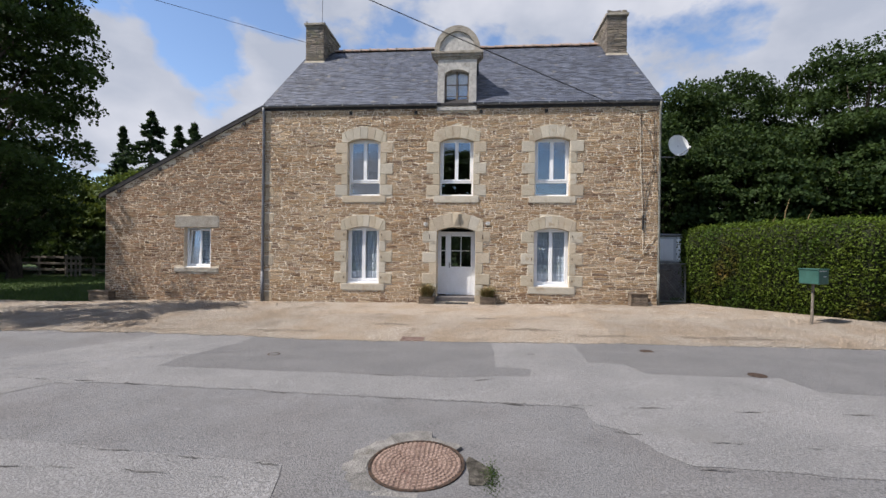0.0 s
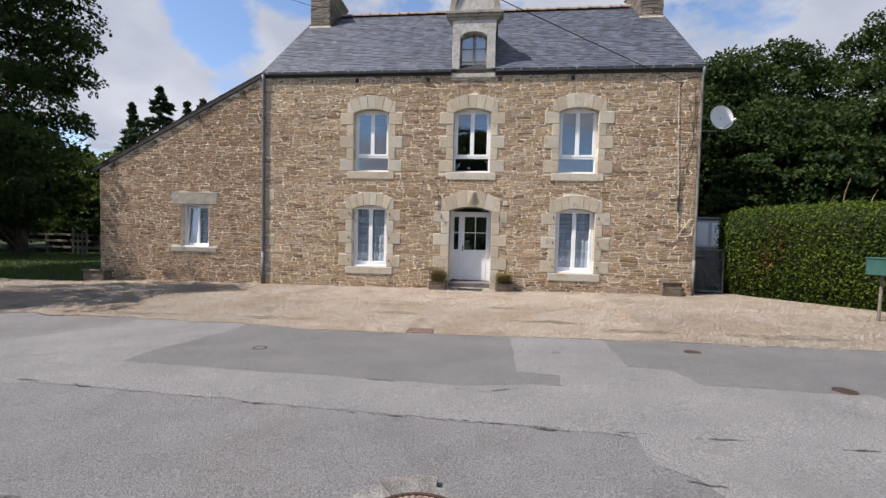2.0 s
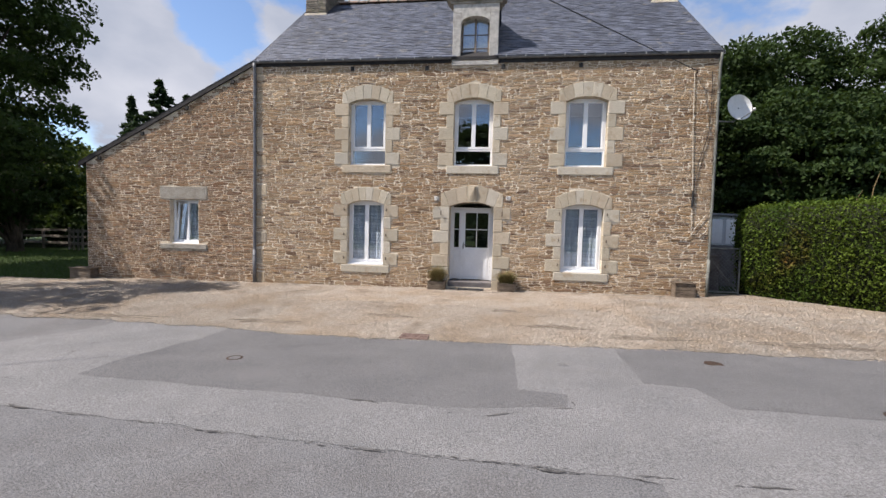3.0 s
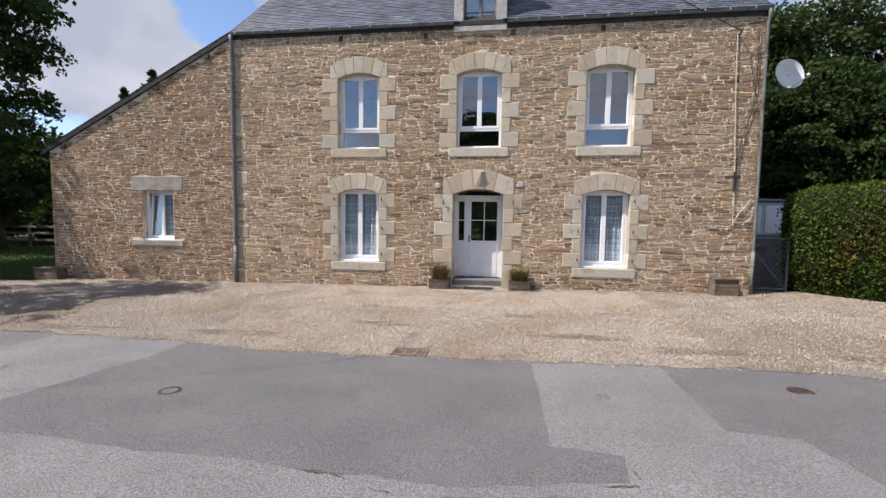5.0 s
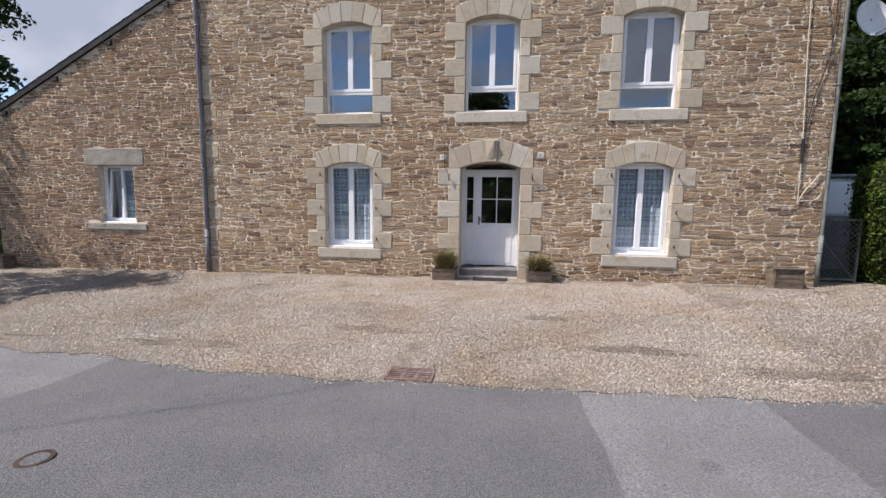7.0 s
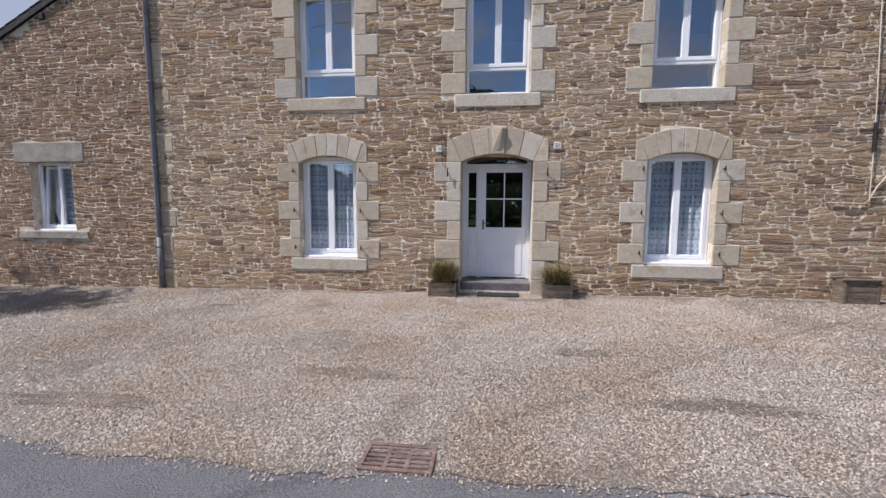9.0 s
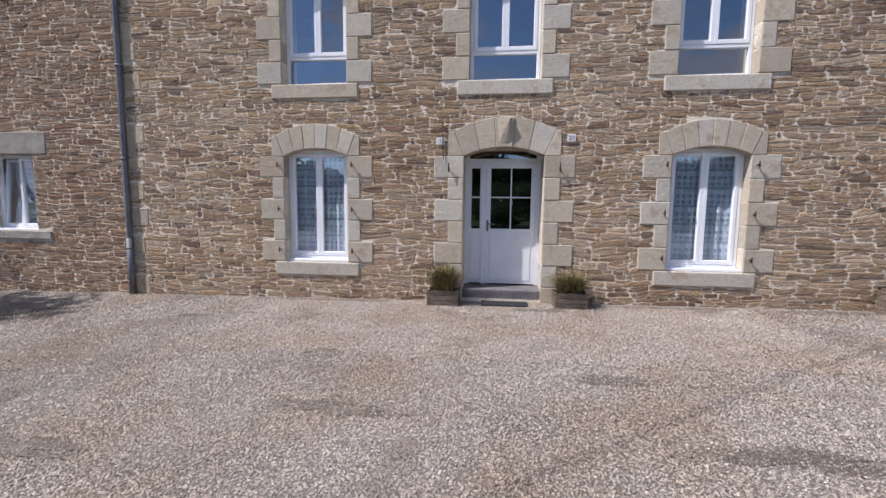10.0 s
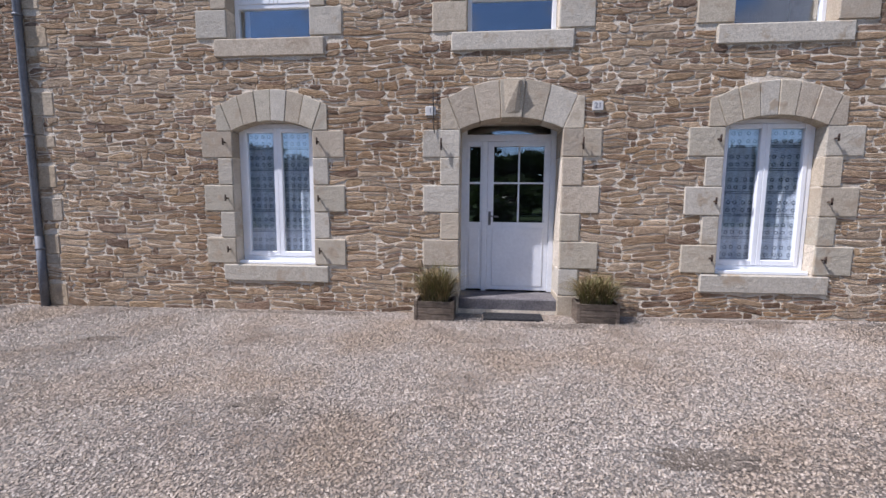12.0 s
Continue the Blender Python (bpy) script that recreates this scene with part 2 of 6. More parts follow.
M_PEBBLE = material("pale_pebble", (0.31, 0.27, 0.22), (0.42, 0.38, 0.33), 0.9, 0.85, 0.2, 80, 0.26, palette=PEBBLES, drift=(0.91, 0.845, 0.77), drift_scale=0.8, stain=(0.20, 0.155, 0.115), stain_at=0.57, stain_scale=1.1)
M_GRASS = material("lawn", (0.035, 0.065, 0.012), (0.065, 0.105, 0.022), 1.5, 0.95, 0.9, 40, stain=(0.09, 0.085, 0.035), stain_at=0.62, stain_scale=0.5, bump_distance=0.05)
M_BLADE = material("grass_blade", (0.045, 0.085, 0.014), (0.075, 0.12, 0.025), 3, 0.8, 0.0, vary=0.3)
M_DRYGRASS = material("straw_coloured_grass", (0.19, 0.14, 0.06), (0.28, 0.215, 0.105), 8, 0.85, 0.0, vary=0.35)
M_BARK = material("bark", (0.055, 0.042, 0.032), (0.11, 0.09, 0.07), 6, 0.95, 0.9, 18, stretch=(1, 1, 0.3), bump_distance=0.04)


def leaf_material(name, dark, light, brown=None, vary=0.30, brown_at=0.54):
    m = material(name, dark, light, 1.2, 0.7, 0.0, 30, vary=vary, stain=brown, stain_at=brown_at, stain_scale=0.55, specular=0.18)
    b = m.node_tree.nodes["Principled BSDF"]
    b.inputs["Transmission Weight"].default_value = 0.0
    n, k = m.node_tree.nodes, m.node_tree.links
    tr, mx = n.new("ShaderNodeBsdfTranslucent"), n.new("ShaderNodeMixShader")
    tr.inputs["Color"].default_value = (light[0] * 1.6, light[1] * 1.5, light[2], 1)
    mx.inputs["Fac"].default_value = 0.22
    k.new(b.outputs["BSDF"], mx.inputs[1])
    k.new(tr.outputs["BSDF"], mx.inputs[2])
    k.new(mx.outputs["Shader"], n["Material Output"].inputs["Surface"])
    return m


M_LEAF_OAK = leaf_material("oak_leaf", (0.015, 0.032, 0.008), (0.034, 0.062, 0.014))
M_LEAF_WOOD = leaf_material("woodland_leaf", (0.014, 0.031, 0.008), (0.036, 0.062, 0.016))
M_LEAF_LIGHT = leaf_material("bright_leaf", (0.045, 0.075, 0.016), (0.09, 0.125, 0.028))
M_NEEDLE = leaf_material("conifer_needle", (0.016, 0.034, 0.016), (0.035, 0.060, 0.026))
M_HEDGE = leaf_material("hedge_leaf", (0.036, 0.068, 0.008), (0.084, 0.124, 0.015), (0.135, 0.066, 0.020), 0.40, 0.565)
# Hedge core is coloured near black to give the shade behind the leaves.
M_HEDGE_CORE = material("hedge_dark_core", (0.012, 0.016, 0.006), (0.025, 0.03, 0.012), 8, 1.0, 0.8, 30)


def glass_material(name, tint):
    m = bpy.data.materials.new(name)
    m.use_nodes = True
    n, k = m.node_tree.nodes, m.node_tree.links
    n.remove(n["Principled BSDF"])
    tr, gl, mx, fr = n.new("ShaderNodeBsdfTransparent"), n.new("ShaderNodeBsdfGlossy"), n.new("ShaderNodeMixShader"), n.new("ShaderNodeLayerWeight")
    tr.inputs["Color"].default_value = (*tint, 1)
    gl.inputs["Roughness"].default_value, gl.inputs["Color"].default_value = 0.0, (0.95, 0.97, 1.0, 1)
    fr.inputs["Blend"].default_value = 0.5
    pw, ml = n.new("ShaderNodeMath"), n.new("ShaderNodeMath")
    pw.operation, ml.operation = "POWER", "MULTIPLY_ADD"
    pw.inputs[1].default_value, ml.inputs[1].default_value, ml.inputs[2].default_value = 4.0, 0.82, 0.145
    k.new(fr.outputs["Facing"], pw.inputs[0])
    k.new(pw.outputs[0], ml.inputs[0])
    k.new(ml.outputs[0], mx.inputs["Fac"])
    k.new(tr.outputs["BSDF"], mx.inputs[1])
    k.new(gl.outputs["BSDF"], mx.inputs[2])
    k.new(mx.outputs["Shader"], n["Material Output"].inputs["Surface"])
    return m


M_GLASS = glass_material("double_glazing", (0.90, 0.93, 0.95))
M_CURTAIN = material("white_net_curtain", (0.66, 0.70, 0.76), (0.74, 0.78, 0.84), 20, 0.9, 0.2, 150, speckle=(0.9, 1.06))
M_LACE = material("crocheted_lace", (0.66, 0.68, 0.72), (0.74, 0.76, 0.80), 20, 0.9, 0.3, 150)
M_DRAPE = material("white_drape", (0.70, 0.70, 0.72), (0.78, 0.78, 0.80), 5, 0.9, 0.1, 60)


# ---- small builders ----
def part(name, bm, mat, parent=None, label="", smooth=False):
    """Links a bmesh, or (vertices, faces), as one mesh object, under a thing or a part if given."""
    me = bpy.data.meshes.new(name)
    if isinstance(bm, tuple):
        me.from_pydata(bm[0], [], bm[1])
    else:
        bm.to_mesh(me)
        bm.free()
    if smooth:
        me.polygons.foreach_set("use_smooth", [True] * len(me.polygons))
    me.materials.append(mat)
    ob = new(name, me)
    if parent is not None:
        ob.parent = parent
        ob.matrix_parent_inverse = parent.matrix_basis.inverted()
    if label:
        tagged(ob, label)
    return ob


def thing(name, at, label, category, group="", kind=""):
    ob = new(name)
    ob.empty_display_size = 0.2
    ob.matrix_basis = Matrix.Translation(at)
    return tagged(ob, label, category, group, kind)


def boxes(items, bevel=0.0):
    """One bmesh of boxes (x0, x1, y0, y1, z0, z1), with rounded edges."""
    bm = bmesh.new()
    for x0, x1, y0, y1, z0, z1 in items:
        m = Matrix.LocRotScale(((x0 + x1) / 2, (y0 + y1) / 2, (z0 + z1) / 2), None, (x1 - x0, y1 - y0, z1 - z0))
        bmesh.ops.create_cube(bm, size=1, matrix=m)
    if bevel:
        bmesh.ops.bevel(bm, geom=bm.edges[:], offset=bevel, segments=1, affect="EDGES")
    return bm


def tube(path, radius, sides=8, closed=True):
    """A round bar along points; radius may be a number or one for each point."""
    vs, fs = [], []
    pts = [Vector(p) for p in path]
    for i, p in enumerate(pts):
        d = (pts[min(i + 1, len(pts) - 1)] - pts[max(i - 1, 0)]).normalized()
        side = d.cross(Vector((0, 0, 1)) if abs(d.z) < 0.95 else Vector((1, 0, 0))).normalized()
        up = side.cross(d)
        r = radius[i] if isinstance(radius, (list, tuple)) else radius
        for j in range(sides):
            a = 2 * math.pi * j / sides
            vs.append(tuple(p + side * (math.cos(a) * r) + up * (math.sin(a) * r)))
        if i:
            o = (i - 1) * sides
            fs += [(o + j, o + (j + 1) % sides, o + sides + (j + 1) % sides, o + sides + j) for j in range(sides)]
    if closed:
        fs += [tuple(range(sides - 1, -1, -1)), tuple(range(len(vs) - sides, len(vs)))]
    return vs, fs


def prism(outline, y0, y1):
    """A closed outline in x and z, carried from y0 to y1. y0 is the front."""
    n = len(outline)
    vs = [(x, y0, z) for x, z in outline] + [(x, y1, z) for x, z in outline]
    fs = [tuple(range(n)), tuple(range(2 * n - 1, n - 1, -1))]
    fs += [(i, i + n, (i + 1) % n + n, (i + 1) % n) for i in range(n)]
    return vs, fs


def softened(geo, offset=0.008):
    bm = bmesh.new()
    vs = [bm.verts.new(v) for v in geo[0]]
    for f in geo[1]:
        bm.faces.new([vs[i] for i in f])
    bmesh.ops.recalc_face_normals(bm, faces=bm.faces[:])
    bmesh.ops.bevel(bm, geom=bm.edges[:], offset=offset, segments=1, affect="EDGES")
    return bm


GROUND_Y = (-60, 0, 3, 4.2, 6.2, 7.2, 7.8, 8.5, 9.4, 10.6, 11.9, 13.25, 16, 60)
GROUND_Z = (0.1, 0.12, 0.11, 0.05, 0.01, -0.07, -0.13, -0.15, -0.08, 0.03, 0.01, -0.01, 0.0, 0.1)


def ground_z(x, y):
    return float(np.interp(y, GROUND_Y, GROUND_Z)) + 0.012 * max(-14, min(14, x))


def sheet(name, outline_lo, outline_hi, xs, rows, mat, lift, parent=None, label=""):
    """A strip of ground between two edges y(x), laid on the ground at a height."""
    vs, fs = [], []
    for i, x in enumerate(xs):
        a, b = outline_lo(x), outline_hi(x)
        for j in range(rows + 1):
            y = a + (b - a) * j / rows
            vs.append((x, y, ground_z(x, y) + lift))
        if i:
            o = (i - 1) * (rows + 1)
            fs += [(o + j, o + rows + 1 + j, o + rows + 2 + j, o + j + 1) for j in range(rows)]
    return part(name, (vs, fs), mat, parent, label)


def rough_edge(x, seed, size=0.06):
    return size * (noise.noise((x * 1.3, seed, 0)) + 0.6 * noise.noise((x * 4.1, seed + 9, 0)) + 0.4 * noise.noise((x * 13, seed + 5, 0)))


# ---- ground, road, forecourt ----
def spread(lo, hi, step, far):
    return sorted({*[-v for v in far], *np.round(np.arange(lo, hi + 0.01, step), 3).tolist(), *far})


FAR = (30, 45, 70, 120, 220, 400)
gx = spread(-24, 24, 1.5, FAR)
gy = sorted({*GROUND_Y, *np.arange(-20, 40, 1.5).tolist(), -1500, -400, -150, 90, 200, 500, 1500})
gx = [-1500, -800] + gx + [800, 1500]
gv = [(x, y, ground_z(x, y) - 0.05) for x in gx for y in gy]
gf = [(i * len(gy) + j, (i + 1) * len(gy) + j, (i + 1) * len(gy) + j + 1, i * len(gy) + j + 1) for i in range(len(gx) - 1) for j in range(len(gy) - 1)]
tagged(part("ground", (gv, gf), M_GRASS), "green lawn and verge reaching to the horizon", "ground", kind="structure")


def road_edge(x):
    return 8.40 + 0.06 * math.sin(x * 0.5) + (0.22 if x < -3 else 0) * min(1, (-x - 3) / 2 if x < -3 else 0) + rough_edge(x, 3, 0.07)


road_x = spread(-16, 14, 0.12, (20, 30, 60, 120, 300))
road = sheet("road", lambda x: -3.2 + rough_edge(x, 8), lambda x: road_edge(x) + 0.15, road_x, 78, M_ASPHALT, 0.0)
tagged(road, "worn grey asphalt road with patched repairs", "road", kind="structure")


def court_hi(x):
    if x < -12.4:
        return 12.6 + rough_edge(x, 41, 0.25)
    return 13.9 if x > 5.3 else 13.3


court_x = [v for v in spread(-20, 9.6, 0.12, (12, 20, 40, 80)) if v > -24]
forecourt = sheet("gravel_forecourt", lambda x: road_edge(x) + rough_edge(x, 77, 0.10), lambda x: court_hi(x) if x < 9.6 else 9.9, court_x, 30, M_GRAVEL_BED, 0.012)
tagged(forecourt, "pale beige gravel forecourt before the house", "gravel", kind="structure")


def patch(name, points, mat, lift, seed, label):
    """A repair laid on the road: an outline with ragged edges, a few millimetres thick."""
    ring = []
    for i, (x, y) in enumerate(points):
        x2, y2 = points[(i + 1) % len(points)]
        steps = max(1, int(math.hypot(x2 - x, y2 - y) / 0.12))
        for s in range(steps):
            f = s / steps
            px, py = x + (x2 - x) * f, y + (y2 - y) * f
            ring.append((px + rough_edge(py + px * 0.3, seed, 0.05), py + rough_edge(px, seed + 3, 0.05)))
    bm = bmesh.new()
    f = bm.faces.new([bm.verts.new((x, y, 0)) for x, y in ring])
    if f.normal.z < 0:
        f.normal_flip()
    bmesh.ops.triangulate(bm, faces=[f])
    for cut in sorted({*np.arange(1.2, 8.8, 0.15).tolist(), *GROUND_Y}):
        bmesh.ops.bisect_plane(bm, geom=bm.verts[:] + bm.edges[:] + bm.faces[:], plane_co=(0, cut, 0), plane_no=(0, 1, 0))
    for v in bm.verts:
        v.co.z = ground_z(v.co.x, v.co.y) + lift
    bmesh.ops.recalc_face_normals(bm, faces=bm.faces[:])
    if sum(q.normal.z for q in bm.faces) < 0:
        bmesh.ops.reverse_faces(bm, faces=bm.faces[:])
    return part(name, bm, mat, road, label)


patch("asphalt_patch", [(-30, 3.2), (-14, 3.6), (-8, 3.9), (-5.5, 4.1), (-5.2, 4.84), (-4.5, 4.90), (-3.3, 4.82), (-1.5, 4.68), (-0.3, 4.63), (0.95, 4.54), (1.12, 4.5), (1.14, 4.08), (1.36, 3.9),
      (1.46, 3.5), (1.65, 3.26), (2.9, 3.18), (9, 3.0), (14, 2.9), (14, 4.9), (7, 5.0), (4.8, 5.35), (4.15, 5.45), (4.1, 6.0), (2.45, 6.0), (2.35, 6.62), (1.85, 6.66),
      (2.06, 8.65), (0.2, 8.65), (0.2, 5.95), (0.3, 5.76), (0, 5.7), (-4.4, 5.85), (-4.5, 8.8), (-6.9, 8.8), (-7.15, 5.85), (-14, 5.7), (-30, 5.6)],
      M_ASPHALT_PALE, 0.004, 12, "paler worn strip of asphalt")
patch("asphalt_patch", [(-4.55, 5.72), (-0.4, 5.5), (0.74, 5.68), (0.78, 6.02), (0.28, 6.06), (0.32, 8.65), (-0.65, 8.65), (-3.96, 8.8), (-4.66, 8.8)], M_ASPHALT_DARK, 0.006, 22, "darker square repair in the asphalt")
patch("asphalt_patch", [(1.92, 8.65), (1.7, 6.56), (2.2, 6.5), (2.3, 5.9), (3.97, 5.86), (4.02, 5.3), (4.7, 5.2), (5.9, 6.5), (9.5, 6.2), (9.5, 7.2), (5.97, 8.65)], M_ASPHALT_DARK, 0.006, 32, "darker repair in the asphalt")
patch("asphalt_patch", [(-9, 2.4), (-4.0, 3.25), (-2.67, 3.13), (-1.4, 3.01), (-1.3, 2.7), (-1.2, 1.6), (-9, 1.2)], M_ASPHALT_PALE, 0.005, 42, "paler worn patch of asphalt")


def crack(points, width, seed):
    vs, fs = [], []
    fine = []
    for (x, y), (x2, y2) in zip(points, points[1:]):
        steps = max(2, int(math.hypot(x2 - x, y2 - y) / 0.03))
        fine += [(x + (x2 - x) * s / steps, y + (y2 - y) * s / steps) for s in range(steps)]
    for i, (x, y) in enumerate(fine):
        w = width * max(0.0, 0.05 + 1.5 * noise.noise((i * 0.09, seed, 2)) + 0.8 * noise.noise((i * 0.47, seed, 5)))
        dy = 0.035 * noise.noise((x * 3, y * 3, seed)) + 0.018 * noise.noise((x * 14, y * 14, seed)) + 0.010 * noise.noise((x * 37, y * 37, seed))
        for s in (-1, 1):
            px, py = x + dy * 0.6 + s * w * 0.35, y + dy + s * w
            vs.append((px, py, ground_z(px, py) + 0.010))
        if i:
            fs.append((2 * i - 2, 2 * i, 2 * i + 1, 2 * i - 1))
    ob = part("crack", (vs, fs), M_CRACK, road, "dark crack in the asphalt")
    return ob


crack([(-6.4, 5.02), (-4.5, 4.90), (-3.3, 4.80), (-1.5, 4.66), (-0.3, 4.60), (1.1, 4.52)], 0.015, 1)
crack([(-0.4, 4.62), (1.5, 4.55), (2.6, 4.54), (4.1, 4.54), (8, 4.5)], 0.016, 2)
crack([(-4.0, 3.22), (-2.67, 3.1), (-1.4, 2.98)], 0.013, 3)
crack([(2.84, 6.3), (2.80, 6.05), (3.0, 5.9)], 0.008, 4)
crack([(2.9, 5.6), (3.29, 5.33), (3.5, 4.9), (3.7, 4.56)], 0.007, 5)
crack([(-7.2, 6.1), (-6.2, 6.9), (-5.2, 7.6)], 0.008, 6)
crack([(-7.4, 5.6), (-6.0, 5.5), (-4.9, 5.5)], 0.008, 7)
crack([(-1.75, 5.52), (-1.13, 5.52), (-0.84, 5.40), (-0.02, 5.37), (0.5, 5.62), (0.8, 5.66)], 0.014, 8)
crack([(-1.13, 5.54), (-0.98, 5.60), (-0.84, 5.42)], 0.013, 14)
crack([(-1.22, 5.80), (-1.24, 5.70), (-1.13, 5.53), (-1.02, 5.44)], 0.013, 9)
crack([(0.78, 5.98), (0.80, 5.66)], 0.012, 15)
crack([(-2.2, 7.9), (-2.3, 7.3), (-2.7, 6.9)], 0.006, 10)
crack([(-4.2, 2.75), (-2.6, 2.85), (-1.35, 2.75)], 0.010, 11)
crack([(1.09, 4.5), (1.09, 3.95), (1.47, 3.83), (1.37, 3.39), (1.43, 3.25), (2.07, 3.2), (2.83, 3.13)], 0.013, 16)
crack([(-6.4, 8.1), (-5.6, 6.8), (-5.4, 6.2)], 0.010, 17)
crack([(1.6, 3.75), (2.3, 3.7), (4.5, 3.6)], 0.007, 13)

# ---- the house ----
FRONT, HX0, HX1, BACK = 13.25, -6.95, 5.40, 20.95
EAVE, RIDGE_Y, RIDGE_Z = 6.20, 17.10, 9.80
ANNEX_X0, ANNEX_LOW = -12.50, 3.36
SLOPE = (RIDGE_Z - EAVE) / (RIDGE_Y - 13.10)
HALF = 0.53
GROUND_WINDOWS, UPPER_WINDOWS = (-3.66, 2.26), (-3.655, -0.70, 2.26)
SILL_LOW, SILL_HIGH = 0.565, 3.37
DOOR0, DOOR1, DOOR_TOP = -1.29, -0.08, 2.38
ANNEX_WIN = (-9.70, -8.78, 0.98, 2.30)


def wall_front_blocks(x0, x1, z0, top, holes, y0, y1):
    """A wall cut round its openings, as boxes side by side; top(x) may slope."""
    xs = sorted({x0, x1, *[v for h in holes for v in h[:2]]})
    vs, fs = [], []
    for a, b in zip(xs, xs[1:]):
        zs = sorted([(h[2], h[3]) for h in holes if h[0] < (a + b) / 2 < h[1]])
        lo = z0
        for q in zs + [(None, None)]:
            za, zb = (q[0], q[0]) if q[0] is not None else (top(a), top(b))
            o = len(vs)
            vs += [(a, y0, lo), (b, y0, lo), (b, y0, zb), (a, y0, za), (a, y1, lo), (b, y1, lo), (b, y1, zb), (a, y1, za)]
            fs += [tuple(o + i for i in f) for f in ((0, 1, 2, 3), (5, 4, 7, 6), (0, 4, 5, 1), (3, 2, 6, 7), (0, 3, 7, 4), (1, 5, 6, 2))]
            lo = q[1]
    return vs, fs


holes = [(c - HALF, c + HALF, SILL_LOW - 0.02, SILL_LOW + 1.81) for c in GROUND_WINDOWS]
holes += [(c - HALF, c + HALF, SILL_HIGH - 0.02, SILL_HIGH + 1.81) for c in UPPER_WINDOWS]
holes += [(DOOR0, DOOR1, 0.05, DOOR_TOP)]
wall_front = tagged(part("wall_front", wall_front_blocks(HX0, HX1, -0.4, lambda x: EAVE, holes, FRONT + 0.0025, FRONT + 0.55), M_MORTAR),
                    "front wall of tan schist rubble in pale lime mortar", "stone wall", kind="structure")


def annex_top(x):
    return ANNEX_LOW + (x - ANNEX_X0) / (HX0 - ANNEX_X0) * (6.17 - ANNEX_LOW)


wall_annex = tagged(part("wall_annex", wall_front_blocks(ANNEX_X0, HX0, -0.4, annex_top, [ANNEX_WIN], FRONT + 0.0025, FRONT + 0.5), M_MORTAR_ANNEX),
                    "lean-to front wall of brown schist rubble in mortar", "stone wall", kind="structure")


def gable_outline():
    return [(FRONT + 0.55, -0.4), (BACK, -0.4), (BACK, EAVE), (RIDGE_Y, RIDGE_Z - 0.12), (FRONT + 0.55, EAVE + 0.32)]


def gable(name, x0, x1, label):
    o = gable_outline()
    n = len(o)
    vs = [(x0, y, z) for y, z in o] + [(x1, y, z) for y, z in o]
    fs = [tuple(range(n - 1, -1, -1)), tuple(range(n, 2 * n))] + [(i, (i + 1) % n, (i + 1) % n + n, i + n) for i in range(n)]
    return tagged(part(name, (vs, fs), M_MORTAR), label, "stone wall", kind="structure")


wall_left = gable("wall_left", HX0, HX0 + 0.5, "left gable wall of the house in rubble stone")
wall_right = gable("wall_right", HX1 - 0.5, HX1, "right gable wall of the house in rubble stone")
tagged(part("wall_back", boxes([(HX0 + 0.5, HX1 - 0.5, BACK - 0.45, BACK, -0.4, EAVE)]), M_MORTAR), "plain back wall of the house", "wall", kind="structure")
tagged(part("wall_annex_side", boxes([(ANNEX_X0, ANNEX_X0 + 0.4, FRONT + 0.5, 18.5, -0.4, ANNEX_LOW)]), M_MORTAR), "outer side wall of the lean-to", "wall", kind="structure")
tagged(part("wall_annex_back", wall_front_blocks(ANNEX_X0 + 0.4, HX0, -0.4, lambda x: annex_top(x) - 0.05, [], 18.1, 18.5), M_MORTAR), "back wall of the lean-to", "wall", kind="structure")
tagged(part("floor", boxes([(HX0 + 0.5, HX1 - 0.5, FRONT + 0.55, BACK - 0.45, -0.1, 0.16), (ANNEX_X0 + 0.4, HX0, FRONT + 0.5, 18.1, -0.1, 0.12)]), M_OLDWOOD), "dark wooden floor inside the house", "floor", kind="structure")
# Ceilings and partitions below carry room shade in their plaster colour.
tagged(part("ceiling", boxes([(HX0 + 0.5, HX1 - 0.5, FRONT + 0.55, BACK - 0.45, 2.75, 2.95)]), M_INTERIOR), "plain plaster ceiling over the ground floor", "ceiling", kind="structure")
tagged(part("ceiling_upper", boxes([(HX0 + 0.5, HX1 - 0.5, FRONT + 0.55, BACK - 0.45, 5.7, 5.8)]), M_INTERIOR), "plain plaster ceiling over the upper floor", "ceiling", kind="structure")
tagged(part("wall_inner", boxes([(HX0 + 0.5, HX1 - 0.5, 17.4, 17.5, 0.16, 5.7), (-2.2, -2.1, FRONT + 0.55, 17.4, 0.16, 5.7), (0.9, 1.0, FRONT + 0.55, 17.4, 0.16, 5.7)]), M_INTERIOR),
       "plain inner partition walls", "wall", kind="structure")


# ---- rubble masonry ----
def arch_span(below, half, rise):
    """Half the width of an arched head at a level given from its top (0 or less)."""
    rad = (half * half + rise * rise) / (2 * rise)
    return max(0.02, math.sqrt(max(0, rad * rad - (rad + below) ** 2)) - 0.015)


def surround_span(c, z, z0):
    """The half width of a window's stone dressing at a height, or None."""
    h = z - z0
    if -0.225 <= h < 0:
        return 0.71
    if 0 <= h < 1.69:
        return 0.93 if int(h / 0.338) % 2 == 0 else 0.725
    if 1.69 <= h < 2.19:
        return 0.71 if h < 1.96 else 0.64 if h < 2.03 else arch_span(h - 2.19, 0.62, 0.16)
    return None


CORNER = []
rng = random.Random(17)
